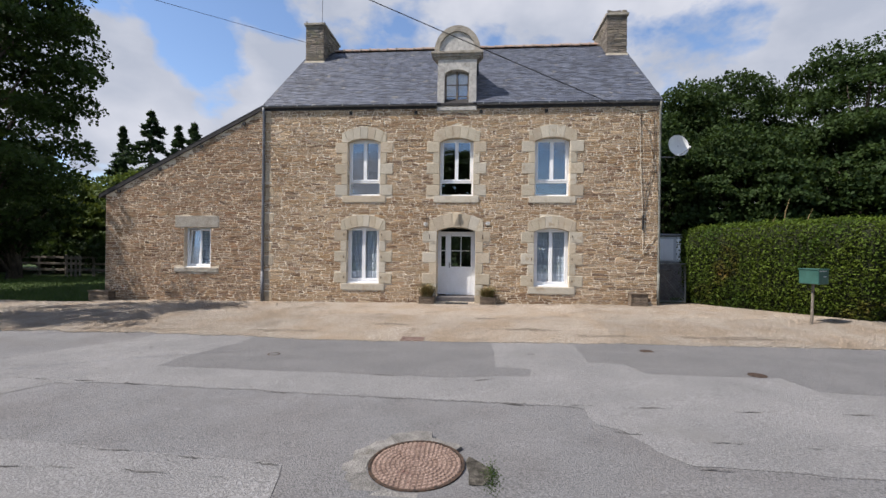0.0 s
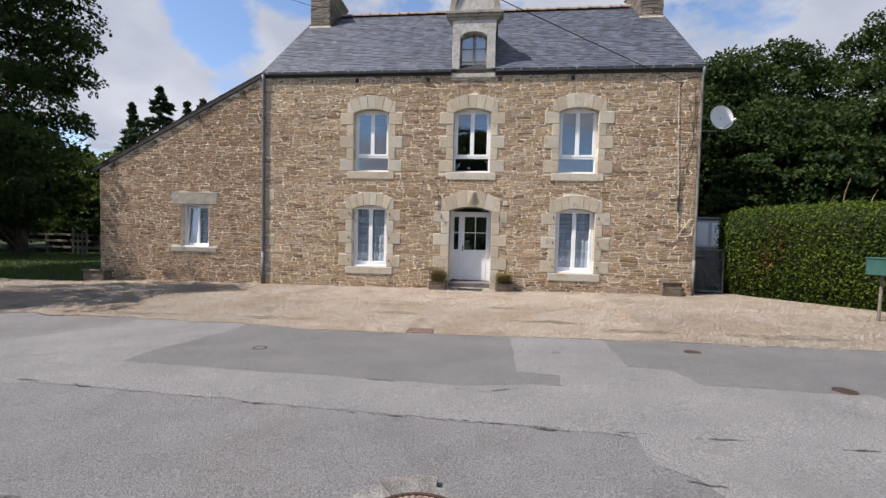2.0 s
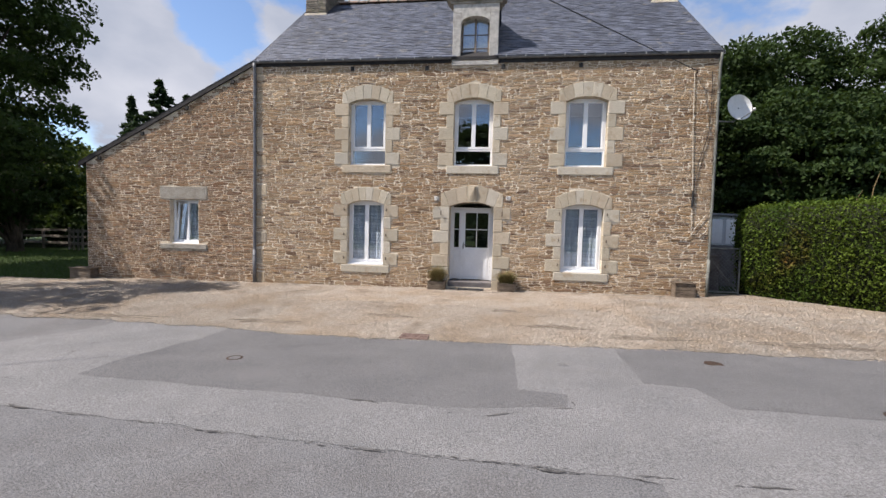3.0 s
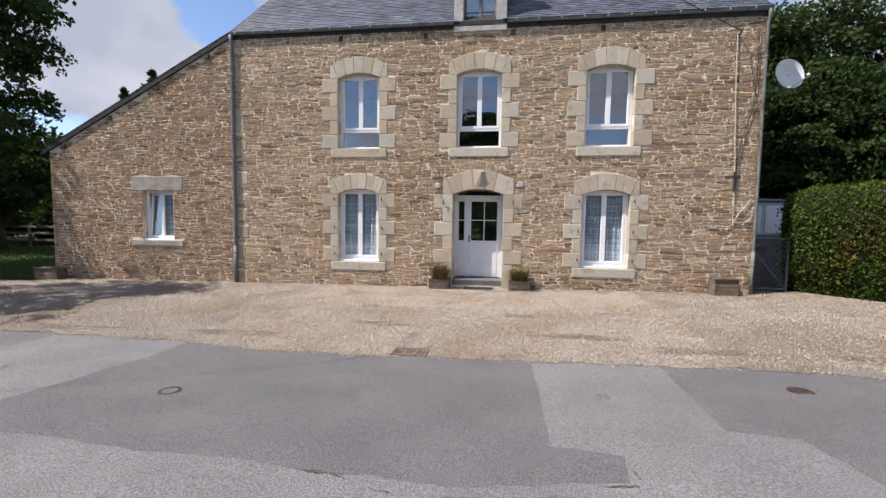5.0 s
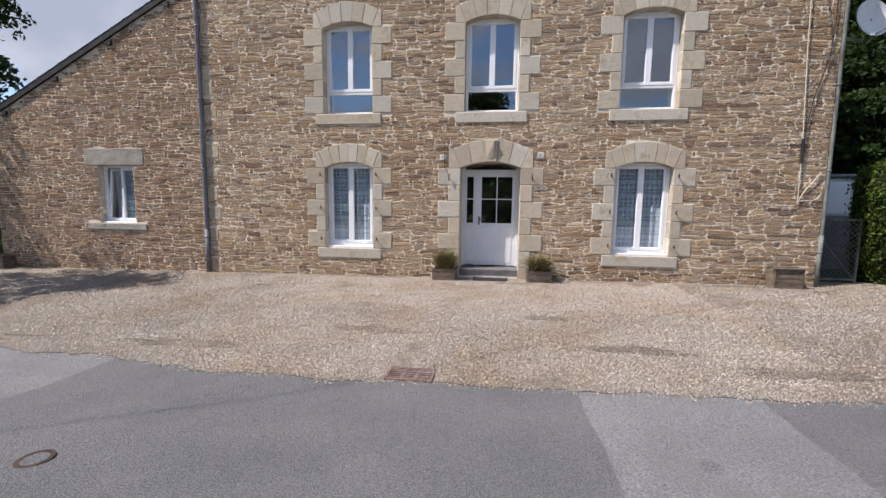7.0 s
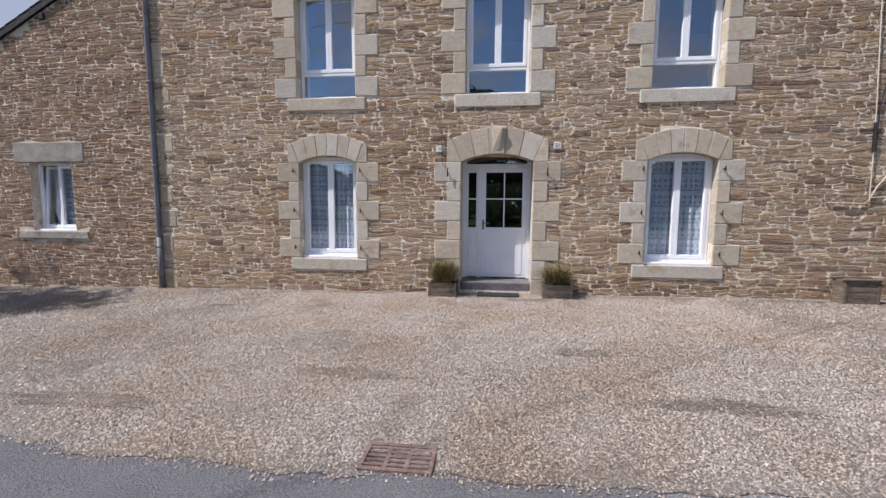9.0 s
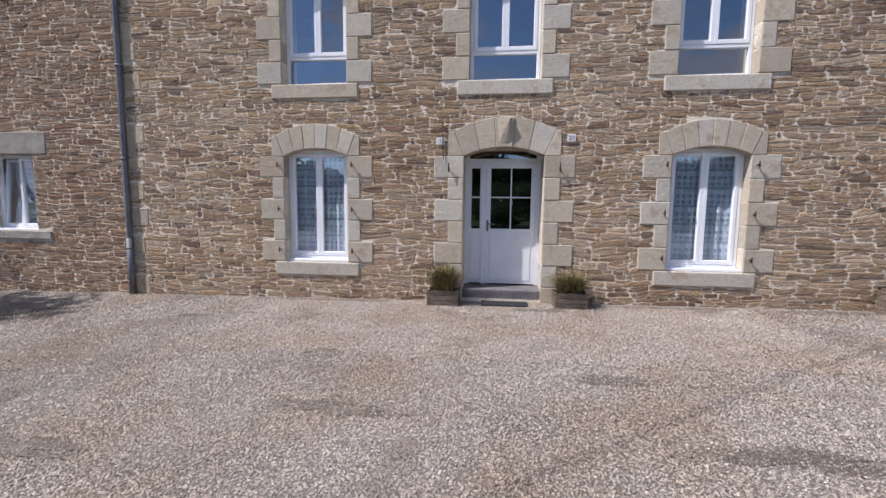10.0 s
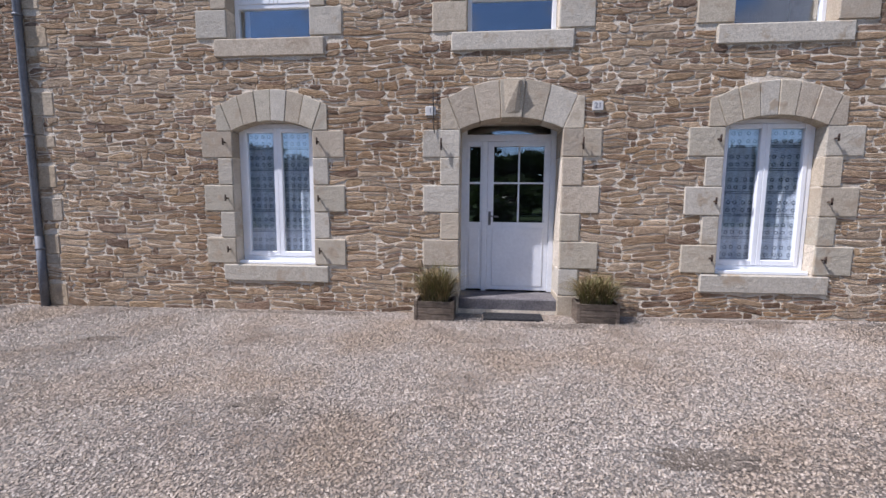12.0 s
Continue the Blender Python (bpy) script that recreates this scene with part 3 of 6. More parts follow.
while not CORNER or CORNER[-1][1] < EAVE - 0.12:
    za = CORNER[-1][1] if CORNER else -0.3
    CORNER.append((za, min(EAVE - 0.05, za + rng.uniform(0.12, 0.32)), rng.uniform(0.13, 0.32) if rng.random() < 0.55 else 0))


def house_holes(z):
    out = []
    for cs, z0 in ((GROUND_WINDOWS, SILL_LOW), (UPPER_WINDOWS, SILL_HIGH)):
        for c in cs:
            w = surround_span(c, z, z0)
            if w:
                out.append((c - w, c + w))
    c = (DOOR0 + DOOR1) / 2
    if z < 2.25:
        w = 1.055 if int((2.25 - z) / 0.333) % 2 == 0 else 0.84
        out.append((c - w, c + w))
    elif z < 2.82:
        w = 0.83 if z < 2.58 else 0.74 if z < 2.64 else arch_span(z - 2.82, 0.72, 0.18)
        out.append((c - w, c + w))
    if 6.0 < z:
        out.append((-1.32, -0.10))
    out += [(HX0 - 1, HX0 + w) for za, zb, w in CORNER if w and za <= z < zb]
    return out


def annex_holes(z):
    x0, x1, z0, z1 = ANNEX_WIN
    out = []
    if z0 - 0.15 < z < z0:
        out.append((-10.04, -8.50))
    elif z0 <= z < z1:
        out.append((x0, x1))
    elif z1 <= z < 2.68:
        out.append((-10.02, -8.49))
    return out


def rubble(u0, u1, v0, v1, cut, place, seed, course=(0.042, 0.094), gap=0.0098, top=None, long=(1.3, 5.4), proud=(0.0114, 0.0188)):
    """Rough split stones in wavering courses over a face. cut(v) gives the spans left free; place(u, v, d) puts
    a point d metres proud of the face. Returns a list of ((u, v), vertices, faces)."""
    rng = random.Random(seed)
    out = []
    v, k = v0, 0

    def wave(u, row):
        """The bed joint under a course: long swells shared by neighbours, and bumps of its own."""
        return (0.075 * noise.noise((u * 0.7, row * 0.27, seed)) + 0.054 * noise.noise((u * 2.3, row * 0.61, seed + 4))
                + 0.036 * noise.noise((u * 5.1, row * 3.7, seed + 9)))

    while v < v1:
        h = rng.uniform(*course)
        if rng.random() < 0.14:
            h *= 1.45
        mid = v + h / 2
        spans = [(u0, u1)]
        for a, b in cut(mid):
            nxt = []
            for s, e in spans:
                if b <= s or a >= e:
                    nxt.append((s, e))
                else:
                    nxt += [q for q in ((s, a), (b, e)) if q[1] - q[0] > 0.035]
            spans = nxt
        for s, e in spans:
            u = s
            while u < e - 0.01:
                w = min(h * rng.uniform(*long), 0.52)
                if rng.random() < 0.12:
                    w = h * rng.uniform(0.7, 1.2)
                if e - u - w < 0.07:
                    w = e - u
                thick = h + wave(u + w / 2, k + 1) - wave(u + w / 2, k)
                split = (thick > 0.085 and rng.random() < 0.55) or (thick > 0.12)
                cut_at = rng.uniform(0.35, 0.65)
                slope = rng.uniform(-0.12, 0.12)
                for ci in range(2 if split else 1):
                    if top is not None and v + 0.03 > min(top(u), top(u + w)):
                        continue
                    g = gap * rng.uniform(0.55, 1.35)

                    def edge(uu, side):
                        lo, hi = v + wave(uu, k), v + h + wave(uu, k + 1)
                        if hi - lo < 0.024:
                            lo, hi = (lo + hi) / 2 - 0.012, (lo + hi) / 2 + 0.012
                        m = lo + (hi - lo) * (cut_at + slope * (uu - u - w / 2) / w)
                        if split:
                            lo, hi = (lo, m) if ci == 0 else (m, hi)
                        return hi - g / 2 if side else lo + g / 2

                    ua, ub = u + g * 0.35, u + w - g * 0.35
                    tall = max(0.015, edge((ua + ub) / 2, 1) - edge((ua + ub) / 2, 0))
                    inset = [min(tall * rng.choice((0.08, 0.15, 0.3, 0.6, 0.95)) * rng.uniform(0.5, 1.2), (ub - ua) * 0.3) for _ in range(4)]
                    ml, mr = rng.uniform(0.32, 0.68), rng.uniform(0.32, 0.68)
                    um = ua + (ub - ua) * rng.uniform(0.38, 0.62)
                    pts = [(ua, edge(ua, 0) * (1 - ml) + edge(ua, 1) * ml), (ua + inset[0], edge(ua + inset[0], 0)), (um, edge(um, 0) + tall * rng.uniform(-0.10, 0.10)),
                           (ub - inset[1], edge(ub - inset[1], 0)), (ub, edge(ub, 0) * (1 - mr) + edge(ub, 1) * mr), (ub - inset[2], edge(ub - inset[2], 1)),
                           (um, edge(um, 1) - tall * rng.uniform(-0.10, 0.10)), (ua + inset[3], edge(ua + inset[3], 1))]
                    if top is not None:
                        pts = [(p, min(q, top(p) - 0.005)) for p, q in pts]
                    cu, cv = sum(p for p, _ in pts) / 8, sum(q for _, q in pts) / 8
                    d = rng.uniform(*proud)
                    tu, tv = rng.uniform(-0.04, 0.04), rng.uniform(-0.03, 0.06)
                    vs = [place(p, q, -0.03) for p, q in pts]
                    vs += [place(p, q, d - 0.003 - 0.0025 * rng.random()) for p, q in pts]
                    sh = rng.uniform(0.66, 0.82)
                    vs += [place(cu + (p - cu) * (1 - (1 - sh) * 0.45), cv + (q - cv) * sh, d + 0.002 * rng.random() + (p - cu) * tu * 0.3 + (q - cv) * tv) for p, q in pts]
                    fs = []
                    for ring in (0, 8):
                        fs += [(ring + i, ring + (i + 1) % 8, ring + 8 + (i + 1) % 8, ring + 8 + i) for i in range(8)]
                    fs.append(tuple(range(16, 24)))
                    out.append(((cu, cv), vs, fs))
                u += w
        v += h
        k += 1
    return out


def joined(stones):
    vs, fs = [], []
    for _, v, f in stones:
        o = len(vs)
        vs += v
        fs += [tuple(i + o for i in q) for q in f]
    return vs, fs


def on_front(u, v, d):
    return (u, FRONT + 0.012 - d, v)


# ---- stone dressings round windows and door ----
def dressed_block(x0, x1, z0, z1, parent, mat=None, depth=0.30, proud=0.012, name="quoin"):
    jig = random.Random(round(x0 * 977 + z0 * 131))
    e = [jig.uniform(-0.006, 0.006) for _ in range(4)]
    bm = boxes([(x0 + e[0], x1 + e[1], FRONT - proud - jig.uniform(0, 0.006), FRONT + depth, z0 + 0.004 + e[2] * 0.4, z1 - 0.004 + e[3] * 0.4)], 0.009)
    return part(name, bm, mat or M_GRANITE, parent)


def voussoirs(c, half, outer, spring, crown, shoulder, top, parent, count, key=False):
    """The stones of a segmental arch: radial joints, level springers at both ends."""
    rad = (half * half + (crown - spring) ** 2) / (2 * (crown - spring))
    cz = crown - rad
    orad = ((outer * 0.86) ** 2 + (top - shoulder) ** 2) / (2 * (top - shoulder))
    oz = top - orad

    def under(x):
        return cz + math.sqrt(max(0, rad * rad - x * x)) if abs(x) < half else spring

    def over(x):
        return oz + math.sqrt(max(0, orad * orad - x * x)) if abs(x) < outer * 0.86 else shoulder - (abs(x) - outer * 0.86) * 0.5

    edges = [-half + 2 * half * i / count for i in range(count + 1)]
    tops = [x * (outer * 0.90 / half) if 0 < i < count else math.copysign(outer * 0.90, x) for i, x in enumerate(edges)]
    for i in range(count):
        a, b, ta, tb = edges[i], edges[i + 1], tops[i], tops[i + 1]
        ga = 0.003
        low = [(a + ga + (b - a - 2 * ga) * j / 3, under(a + (b - a) * j / 3)) for j in range(4)]
        high = [(tb - ga + (ta - tb + 2 * ga) * j / 3, over(tb + (ta - tb) * j / 3)) for j in range(4)]
        o = [(c + x, z) for x, z in low + high]
        lift = 0.014 + 0.004 * (i % 2)
        if key and i == count // 2:
            lift += 0.02
        part("voussoir", softened(prism(o, FRONT - lift, FRONT + 0.30), 0.006), M_GRANITE, parent)
    for s in (-1, 1):
        o = [(s * (half - 0.001), spring - 0.002), (s * (half - 0.001 + 0.003), spring), (s * (outer * 0.90 + 0.003), over(outer * 0.9)), (s * outer, shoulder - 0.03), (s * outer, spring - 0.002)]
        o = [(c + x, z) for x, z in o]
        part("springer", softened(prism(o if s > 0 else o[::-1], FRONT - 0.014, FRONT + 0.30), 0.006), M_GRANITE, parent)


def dressing(c, z0, label):
    top = thing("stone_window_surround", (c, FRONT, z0), label, "window surround", "granite window surrounds", "structure")
    for i in range(5):
        a, b = z0 + 0.338 * i, z0 + 0.338 * (i + 1)
        w = 0.93 if i % 2 == 0 else 0.725
        dressed_block(c - w, c - HALF, a, b, top)
        dressed_block(c + HALF, c + w, a, b, top)
    part("sill", boxes([(c - 0.705, c + 0.705, FRONT - 0.025, FRONT + 0.30, z0 - 0.225, z0 - 0.012)], 0.012), M_GRANITE, top)
    voussoirs(c, HALF, 0.725, z0 + 1.692, z0 + 1.81, z0 + 2.03, z0 + 2.19, top, 6 if z0 < 1 else 5)
    return top


for c in GROUND_WINDOWS:
    dressing(c, SILL_LOW, "pale granite surround with arched head and sill around a ground-floor window")
for c in UPPER_WINDOWS:
    dressing(c, SILL_HIGH, "pale granite surround with arched head and sill around an upper window")

door_surround = thing("stone_door_surround", (-0.685, FRONT, 0), "pale granite door surround with keystone arch", "door surround", kind="structure")
dc = (DOOR0 + DOOR1) / 2
dh = (DOOR1 - DOOR0) / 2
for i in range(7):
    zb = 2.25 - 0.333 * i
    w = 1.055 if i % 2 == 0 else 0.84
    for s in (-1, 1):
        a, b = sorted((dc + s * dh, dc + s * w))
        if i == 0:
            m = dc + s * 0.84
            dressed_block(min(m, dc + s * dh), max(m, dc + s * dh), zb - 0.333, zb, door_surround, depth=0.46)
            dressed_block(min(m, dc + s * w), max(m, dc + s * w), zb - 0.333, zb, door_surround, proud=0.008)
        else:
            dressed_block(a, b, max(-0.1, zb - 0.333), zb, door_surround, depth=0.46)
voussoirs(dc, dh, 0.84, 2.252, DOOR_TOP, 2.64, 2.82, door_surround, 5, True)
keyed = [(-0.09, 2.42), (0.09, 2.42), (0.115, 2.80), (-0.115, 2.80)]
kv = [(dc + x, FRONT - 0.03, z) for x, z in keyed] + [(dc + 0.075, FRONT - 0.10, 2.78), (dc + 0.03, FRONT - 0.045, 2.45), (dc + 0.115, FRONT - 0.03, 2.80)]
part("keystone", (kv, [(0, 5, 4, 3), (0, 1, 5), (1, 2, 4, 5), (2, 3, 4), (0, 3, 2, 1)]), M_GRANITE, door_surround, "projecting wedge-shaped keystone")

M_CORNER = material("corner_stone", (0.36, 0.29, 0.20), (0.50, 0.41, 0.29), 9, 0.9, 0.3, 60, 0.14, palette=[(0.46, 0.37, 0.265), (0.52, 0.43, 0.31), (0.45, 0.385, 0.30), (0.40, 0.31, 0.205)], stain=(0.34, 0.27, 0.19), stain_at=0.58, stain_scale=5, lumps=0.02, lump_scale=14)
chain = thing("corner_stones", (HX0, FRONT, 0), "tan rough-dressed quoin stones up the house corner", "quoins", kind="structure")
for za, zb, w in [c for c in CORNER if c[2]]:
    dressed_block(HX0, HX0 + w, za, zb, chain, M_CORNER, 0.16, 0.004)

lintel = thing("stone_lintel", (-9.25, FRONT, 2.3), "long weathered stone lintel over the lean-to window", "lintel", kind="structure")
part("lintel_stone", boxes([(-10.02, -8.49, FRONT - 0.012, FRONT + 0.3, 2.302, 2.68)], 0.012), M_GRANITE_OLD, lintel)
sill2 = thing("stone_sill", (-9.25, FRONT, 0.9), "weathered stone sill under the lean-to window", "window sill", kind="structure")
part("sill_stone", boxes([(-10.04, -8.50, FRONT - 0.03, FRONT + 0.3, 0.83, 0.975)], 0.012), M_GRANITE_OLD, sill2)


# ---- windows ----
def rect_frame(x0, x1, z0, z1, w, y0, y1, wb=None):
    wb = wb or w
    return [(x0, x0 + w, y0, y1, z0, z1), (x1 - w, x1, y0, y1, z0, z1), (x0 + w, x1 - w, y0, y1, z1 - w, z1), (x0 + w, x1 - w, y0, y1, z0, z0 + wb)]


def casement(root, x0, x1, z0, z1, y, name="sash"):
    sash = part(name, boxes(rect_frame(x0, x1, z0, z1, 0.055, y - 0.012, y + 0.05, 0.062), 0.006), M_PVC, root)
    pane = part("pane", boxes([(x0 + 0.05, x1 - 0.05, y + 0.016, y + 0.022, z0 + 0.055, z1 - 0.05)]), M_GLASS, sash)
    pane.visible_shadow = False
    return sash


def lace_curtain(x0, x1, z0, z1, y, seed):
    """A net curtain in soft folds with bands of crocheted rings."""
    top = thing("lace_curtain", ((x0 + x1) / 2, y, z0), "white lace curtain with rows of small ring motifs", "curtain", "lace curtains")
    n = 40
    vs, fs = [], []

    def fold(x):
        return y + 0.012 * math.sin(x * 34 + seed) + 0.006 * math.sin(x * 71 + seed)

    for i in range(n + 1):
        x = x0 + (x1 - x0) * i / n
        vs += [(x, fold(x), z0), (x, fold(x), z1)]
        if i:
            fs.append((2 * i - 2, 2 * i, 2 * i + 1, 2 * i - 1))
    part("net", (vs, fs), M_CURTAIN, top)
    rv, rf = [], []
    rows = int((z1 - z0) / 0.27)
    cols = 5
    for r in range(rows):
        for sub in (0.075, 0.165):
            zc = z0 + 0.03 + r * 0.27 + sub
            if zc > z1 - 0.06:
                continue
            for q in range(cols):
                xc = x0 + (x1 - x0) * (q + 0.5) / cols
                o = len(rv)
                for j in range(8):
                    a = 2 * math.pi * j / 8
                    for rad in (0.026, 0.013):
                        px = xc + rad * math.cos(a)
                        rv.append((px, fold(xc) - 0.012, zc + rad * math.sin(a)))
                rf += [(o + 2 * j, o + 2 * ((j + 1) % 8), o + 2 * ((j + 1) % 8) + 1, o + 2 * j + 1) for j in range(8)]
        for zc in (z0 + 0.03 + r * 0.27, z0 + 0.05 + r * 0.27):
            o = len(rv)
            for i in range(13):
                x = x0 + (x1 - x0) * i / 12
                rv += [(x, fold(x) - 0.010, zc), (x, fold(x) - 0.010, zc + 0.008)]
                if i:
                    rf.append((o + 2 * i - 2, o + 2 * i, o + 2 * i + 1, o + 2 * i - 1))
    part("ring_pattern", (rv, rf), M_TEXT_SOFT, top, "darker ring and band motifs")
    return top


M_TEXT_SOFT = material("lace_openings", (0.20, 0.23, 0.28), (0.27, 0.30, 0.35), 20, 0.9, 0.0)
FRAME_Y = FRONT + 0.155

for number, c in enumerate(GROUND_WINDOWS, 1):
    x0, x1, z0, z1 = c - HALF + 0.004, c + HALF - 0.004, SILL_LOW, SILL_LOW + 1.80
    root = thing(f"window_{number}", (c, FRAME_Y, z0), "white double casement window with lace curtains behind the glass", "window", "ground-floor windows", "structure")
    part("window_frame", boxes(rect_frame(x0, x1, z0 + 0.03, z1, 0.055, FRAME_Y, FRAME_Y + 0.07), 0.005), M_PVC, root)
    part("window_sill", boxes([(x0, x1, FRONT + 0.045, FRAME_Y + 0.02, z0 - 0.01, z0 + 0.032)], 0.006), M_PVC, root, "white sloping sill board")
    m = c - 0.005
    casement(root, x0 + 0.056, m, z0 + 0.087, z1 - 0.057, FRAME_Y + 0.004)
    casement(root, m, x1 - 0.056, z0 + 0.087, z1 - 0.057, FRAME_Y + 0.004)
    lace_curtain(x0 + 0.07, c - 0.03, z0 + 0.10, z1 - 0.06, FRAME_Y + 0.085, number)
    lace_curtain(c + 0.03, x1 - 0.07, z0 + 0.10, z1 - 0.06, FRAME_Y + 0.085, number + 5)

UP_Y = FRONT + 0.175
for number, c in enumerate(UPPER_WINDOWS, 3):
    x0, x1, z0, z1 = c - HALF + 0.004, c + HALF - 0.004, SILL_HIGH, SILL_HIGH + 1.80
    root = thing(f"window_{number}", (c, UP_Y, z0), "white double casement window above a fixed lower pane", "window", "upper windows", "structure")
    zt = z0 + 0.41
    part("window_frame", boxes(rect_frame(x0, x1, z0, z1, 0.05, UP_Y, UP_Y + 0.07), 0.005), M_PVC, root)
    part("transom", boxes([(x0 + 0.05, x1 - 0.05, UP_Y, UP_Y + 0.07, zt, zt + 0.05)], 0.005), M_PVC, root)
    casement(root, x0 + 0.051, c, zt + 0.052, z1 - 0.052, UP_Y + 0.004)
    casement(root, c, x1 - 0.051, zt + 0.052, z1 - 0.052, UP_Y + 0.004)
    part("pane", boxes([(x0 + 0.045, x1 - 0.045, UP_Y + 0.03, UP_Y + 0.036, z0 + 0.045, zt + 0.005)]), M_GLASS, root).visible_shadow = False

wx0, wx1, wz0, wz1 = ANNEX_WIN
root = thing("window_6", ((wx0 + wx1) / 2, FRONT + 0.15, wz0), "white double window of the lean-to with one sash ajar", "window", kind="structure")
part("window_frame", boxes(rect_frame(wx0, wx1, wz0, wz1, 0.05, FRONT + 0.15, FRONT + 0.22), 0.005), M_PVC, root)
wm = (wx0 + wx1) / 2
ajar = casement(root, wx0 + 0.052, wm, wz0 + 0.052, wz1 - 0.052, FRONT + 0.160)
ajar.matrix_basis = pose(0, FRONT + 0.16, wz0 + 0.052, -5.5) @ Matrix.Translation((0, -FRONT - 0.16, -wz0 - 0.052))
casement(root, wm, wx1 - 0.052, wz0 + 0.052, wz1 - 0.052, FRONT + 0.154)
part("window_sill", boxes([(wx0, wx1, FRONT + 0.04, FRONT + 0.149, wz0 - 0.002, wz0 + 0.03)], 0.005), M_PVC, root)
drape = thing("drape", (wx0 + 0.3, FRONT + 0.3, wz0), "white drape pulled aside behind the lean-to window", "curtain")
dv, df = [], []
for i in range(19):
    f = i / 18
    for j in range(7):
        g = j / 6
        wide = 0.22 + 0.22 * abs(g - 0.15)
        dv.append((wx0 + 0.10 + f * wide, FRONT + 0.37 + 0.015 * math.sin(f * 22), wz0 + 0.05 + g * 1.2))
    if i:
        df += [((i - 1) * 7 + j, i * 7 + j, i * 7 + j + 1, (i - 1) * 7 + j + 1) for j in range(6)]
part("cloth", (dv, df), M_DRAPE, drape, smooth=True)
lace_curtain(wm + 0.03, wx1 - 0.07, wz0 + 0.08, wz1 - 0.06, FRONT + 0.245, 31)

# ---- front door ----
DY = FRONT + 0.42
door = thing("door_1", (dc, DY, 0.2), "closed white front door with small panes and narrow sidelight", "door", kind="structure")
part("door_frame", boxes([(DOOR0, DOOR0 + 0.07, DY, DY + 0.09, 0.20, 2.40), (DOOR1 - 0.07, DOOR1, DY, DY + 0.09, 0.20, 2.40),
     (DOOR0 + 0.07, DOOR1 - 0.07, DY, DY + 0.09, 2.165, 2.25), (DOOR0 + 0.07, DOOR1 - 0.07, DY, DY + 0.09, 2.385, 2.40), (-1.02, -0.95, DY, DY + 0.09, 0.20, 2.165)], 0.005), M_DOOR, door)
part("fanlight", boxes([(DOOR0 + 0.07, DOOR1 - 0.07, DY + 0.04, DY + 0.048, 2.25, 2.385)]), M_GLASS, door, "dark fanlight over the door").visible_shadow = False
side = part("sidelight", boxes([(-1.22, -1.02, DY + 0.012, DY + 0.06, 0.22, 1.12), (-1.22, -1.185, DY + 0.012, DY + 0.06, 1.12, 2.165), (-1.045, -1.02, DY + 0.012, DY + 0.06, 1.12, 2.165),
     (-1.185, -1.045, DY + 0.012, DY + 0.06, 2.10, 2.165), (-1.185, -1.045, DY + 0.012, DY + 0.055, 1.62, 1.645)], 0.004), M_DOOR, door)
part("panel", boxes([(-1.19, -1.05, DY + 0.004, DY + 0.02, 0.27, 1.04)], 0.006), M_DOOR, side)
part("pane", boxes([(-1.185, -1.045, DY + 0.035, DY + 0.042, 1.12, 1.62)]), M_GLASS, side).visible_shadow = False
part("pane", boxes([(-1.185, -1.045, DY + 0.035, DY + 0.042, 1.645, 2.10)]), M_GLASS, side).visible_shadow = False
leaf = part("door_leaf", boxes([(-0.948, -0.152, DY + 0.008, DY + 0.06, 0.215, 1.12), (-0.948, -0.87, DY + 0.008, DY + 0.06, 1.12, 2.163), (-0.225, -0.152, DY + 0.008, DY + 0.06, 1.12, 2.163),
     (-0.87, -0.225, DY + 0.008, DY + 0.06, 2.10, 2.163), (-0.555, -0.535, DY + 0.012, DY + 0.055, 1.12, 2.10), (-0.87, -0.225, DY + 0.012, DY + 0.054, 1.622, 1.642)], 0.004), M_DOOR, door)
part("panel", boxes([(-0.88, -0.215, DY, DY + 0.02, 0.27, 1.05)], 0.006), M_DOOR, leaf)
for xa, xb in ((-0.87, -0.555), (-0.535, -0.225)):
    for za, zb in ((1.12, 1.622), (1.642, 2.10)):
        part("pane", boxes([(xa, xb, DY + 0.032, DY + 0.039, za, zb)]), M_GLASS, leaf).visible_shadow = False
part("handle", tube([(-0.915, DY + 0.01, 1.20), (-0.915, DY - 0.045, 1.20), (-0.90, DY - 0.05, 1.20), (-0.80, DY - 0.05, 1.195)], 0.010), M_ZINC, leaf, "steel lever handle", True)
part("lock_plate", boxes([(-0.932, -0.898, DY + 0.001, DY + 0.012, 1.08, 1.26)], 0.004), M_ZINC, leaf)
tagged(part("doorstep", boxes([(DOOR0, DOOR1, FRONT + 0.004, DY + 0.10, -0.05, 0.19)], 0.012), M_STEP), "dark slate threshold step under the front door", "doorstep", kind="structure")
tagged(part("doormat", boxes([(-0.98, -0.28, FRONT - 0.33, FRONT - 0.06, ground_z(-0.6, 13.1) + 0.012, ground_z(-0.6, 13.1) + 0.045)], 0.008), M_MAT), "black rubber doormat lying on the gravel", "doormat")
# Added dark sheet; its colour stands in for the unlit hall behind the panes.
hall = thing("hall_dark_sheet", (-0.55, DY + 0.5, 0.2), "dark sheet added behind the door panes for the unlit hall", "curtain")
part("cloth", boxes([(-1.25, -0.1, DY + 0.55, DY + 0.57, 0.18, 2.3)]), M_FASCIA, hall)

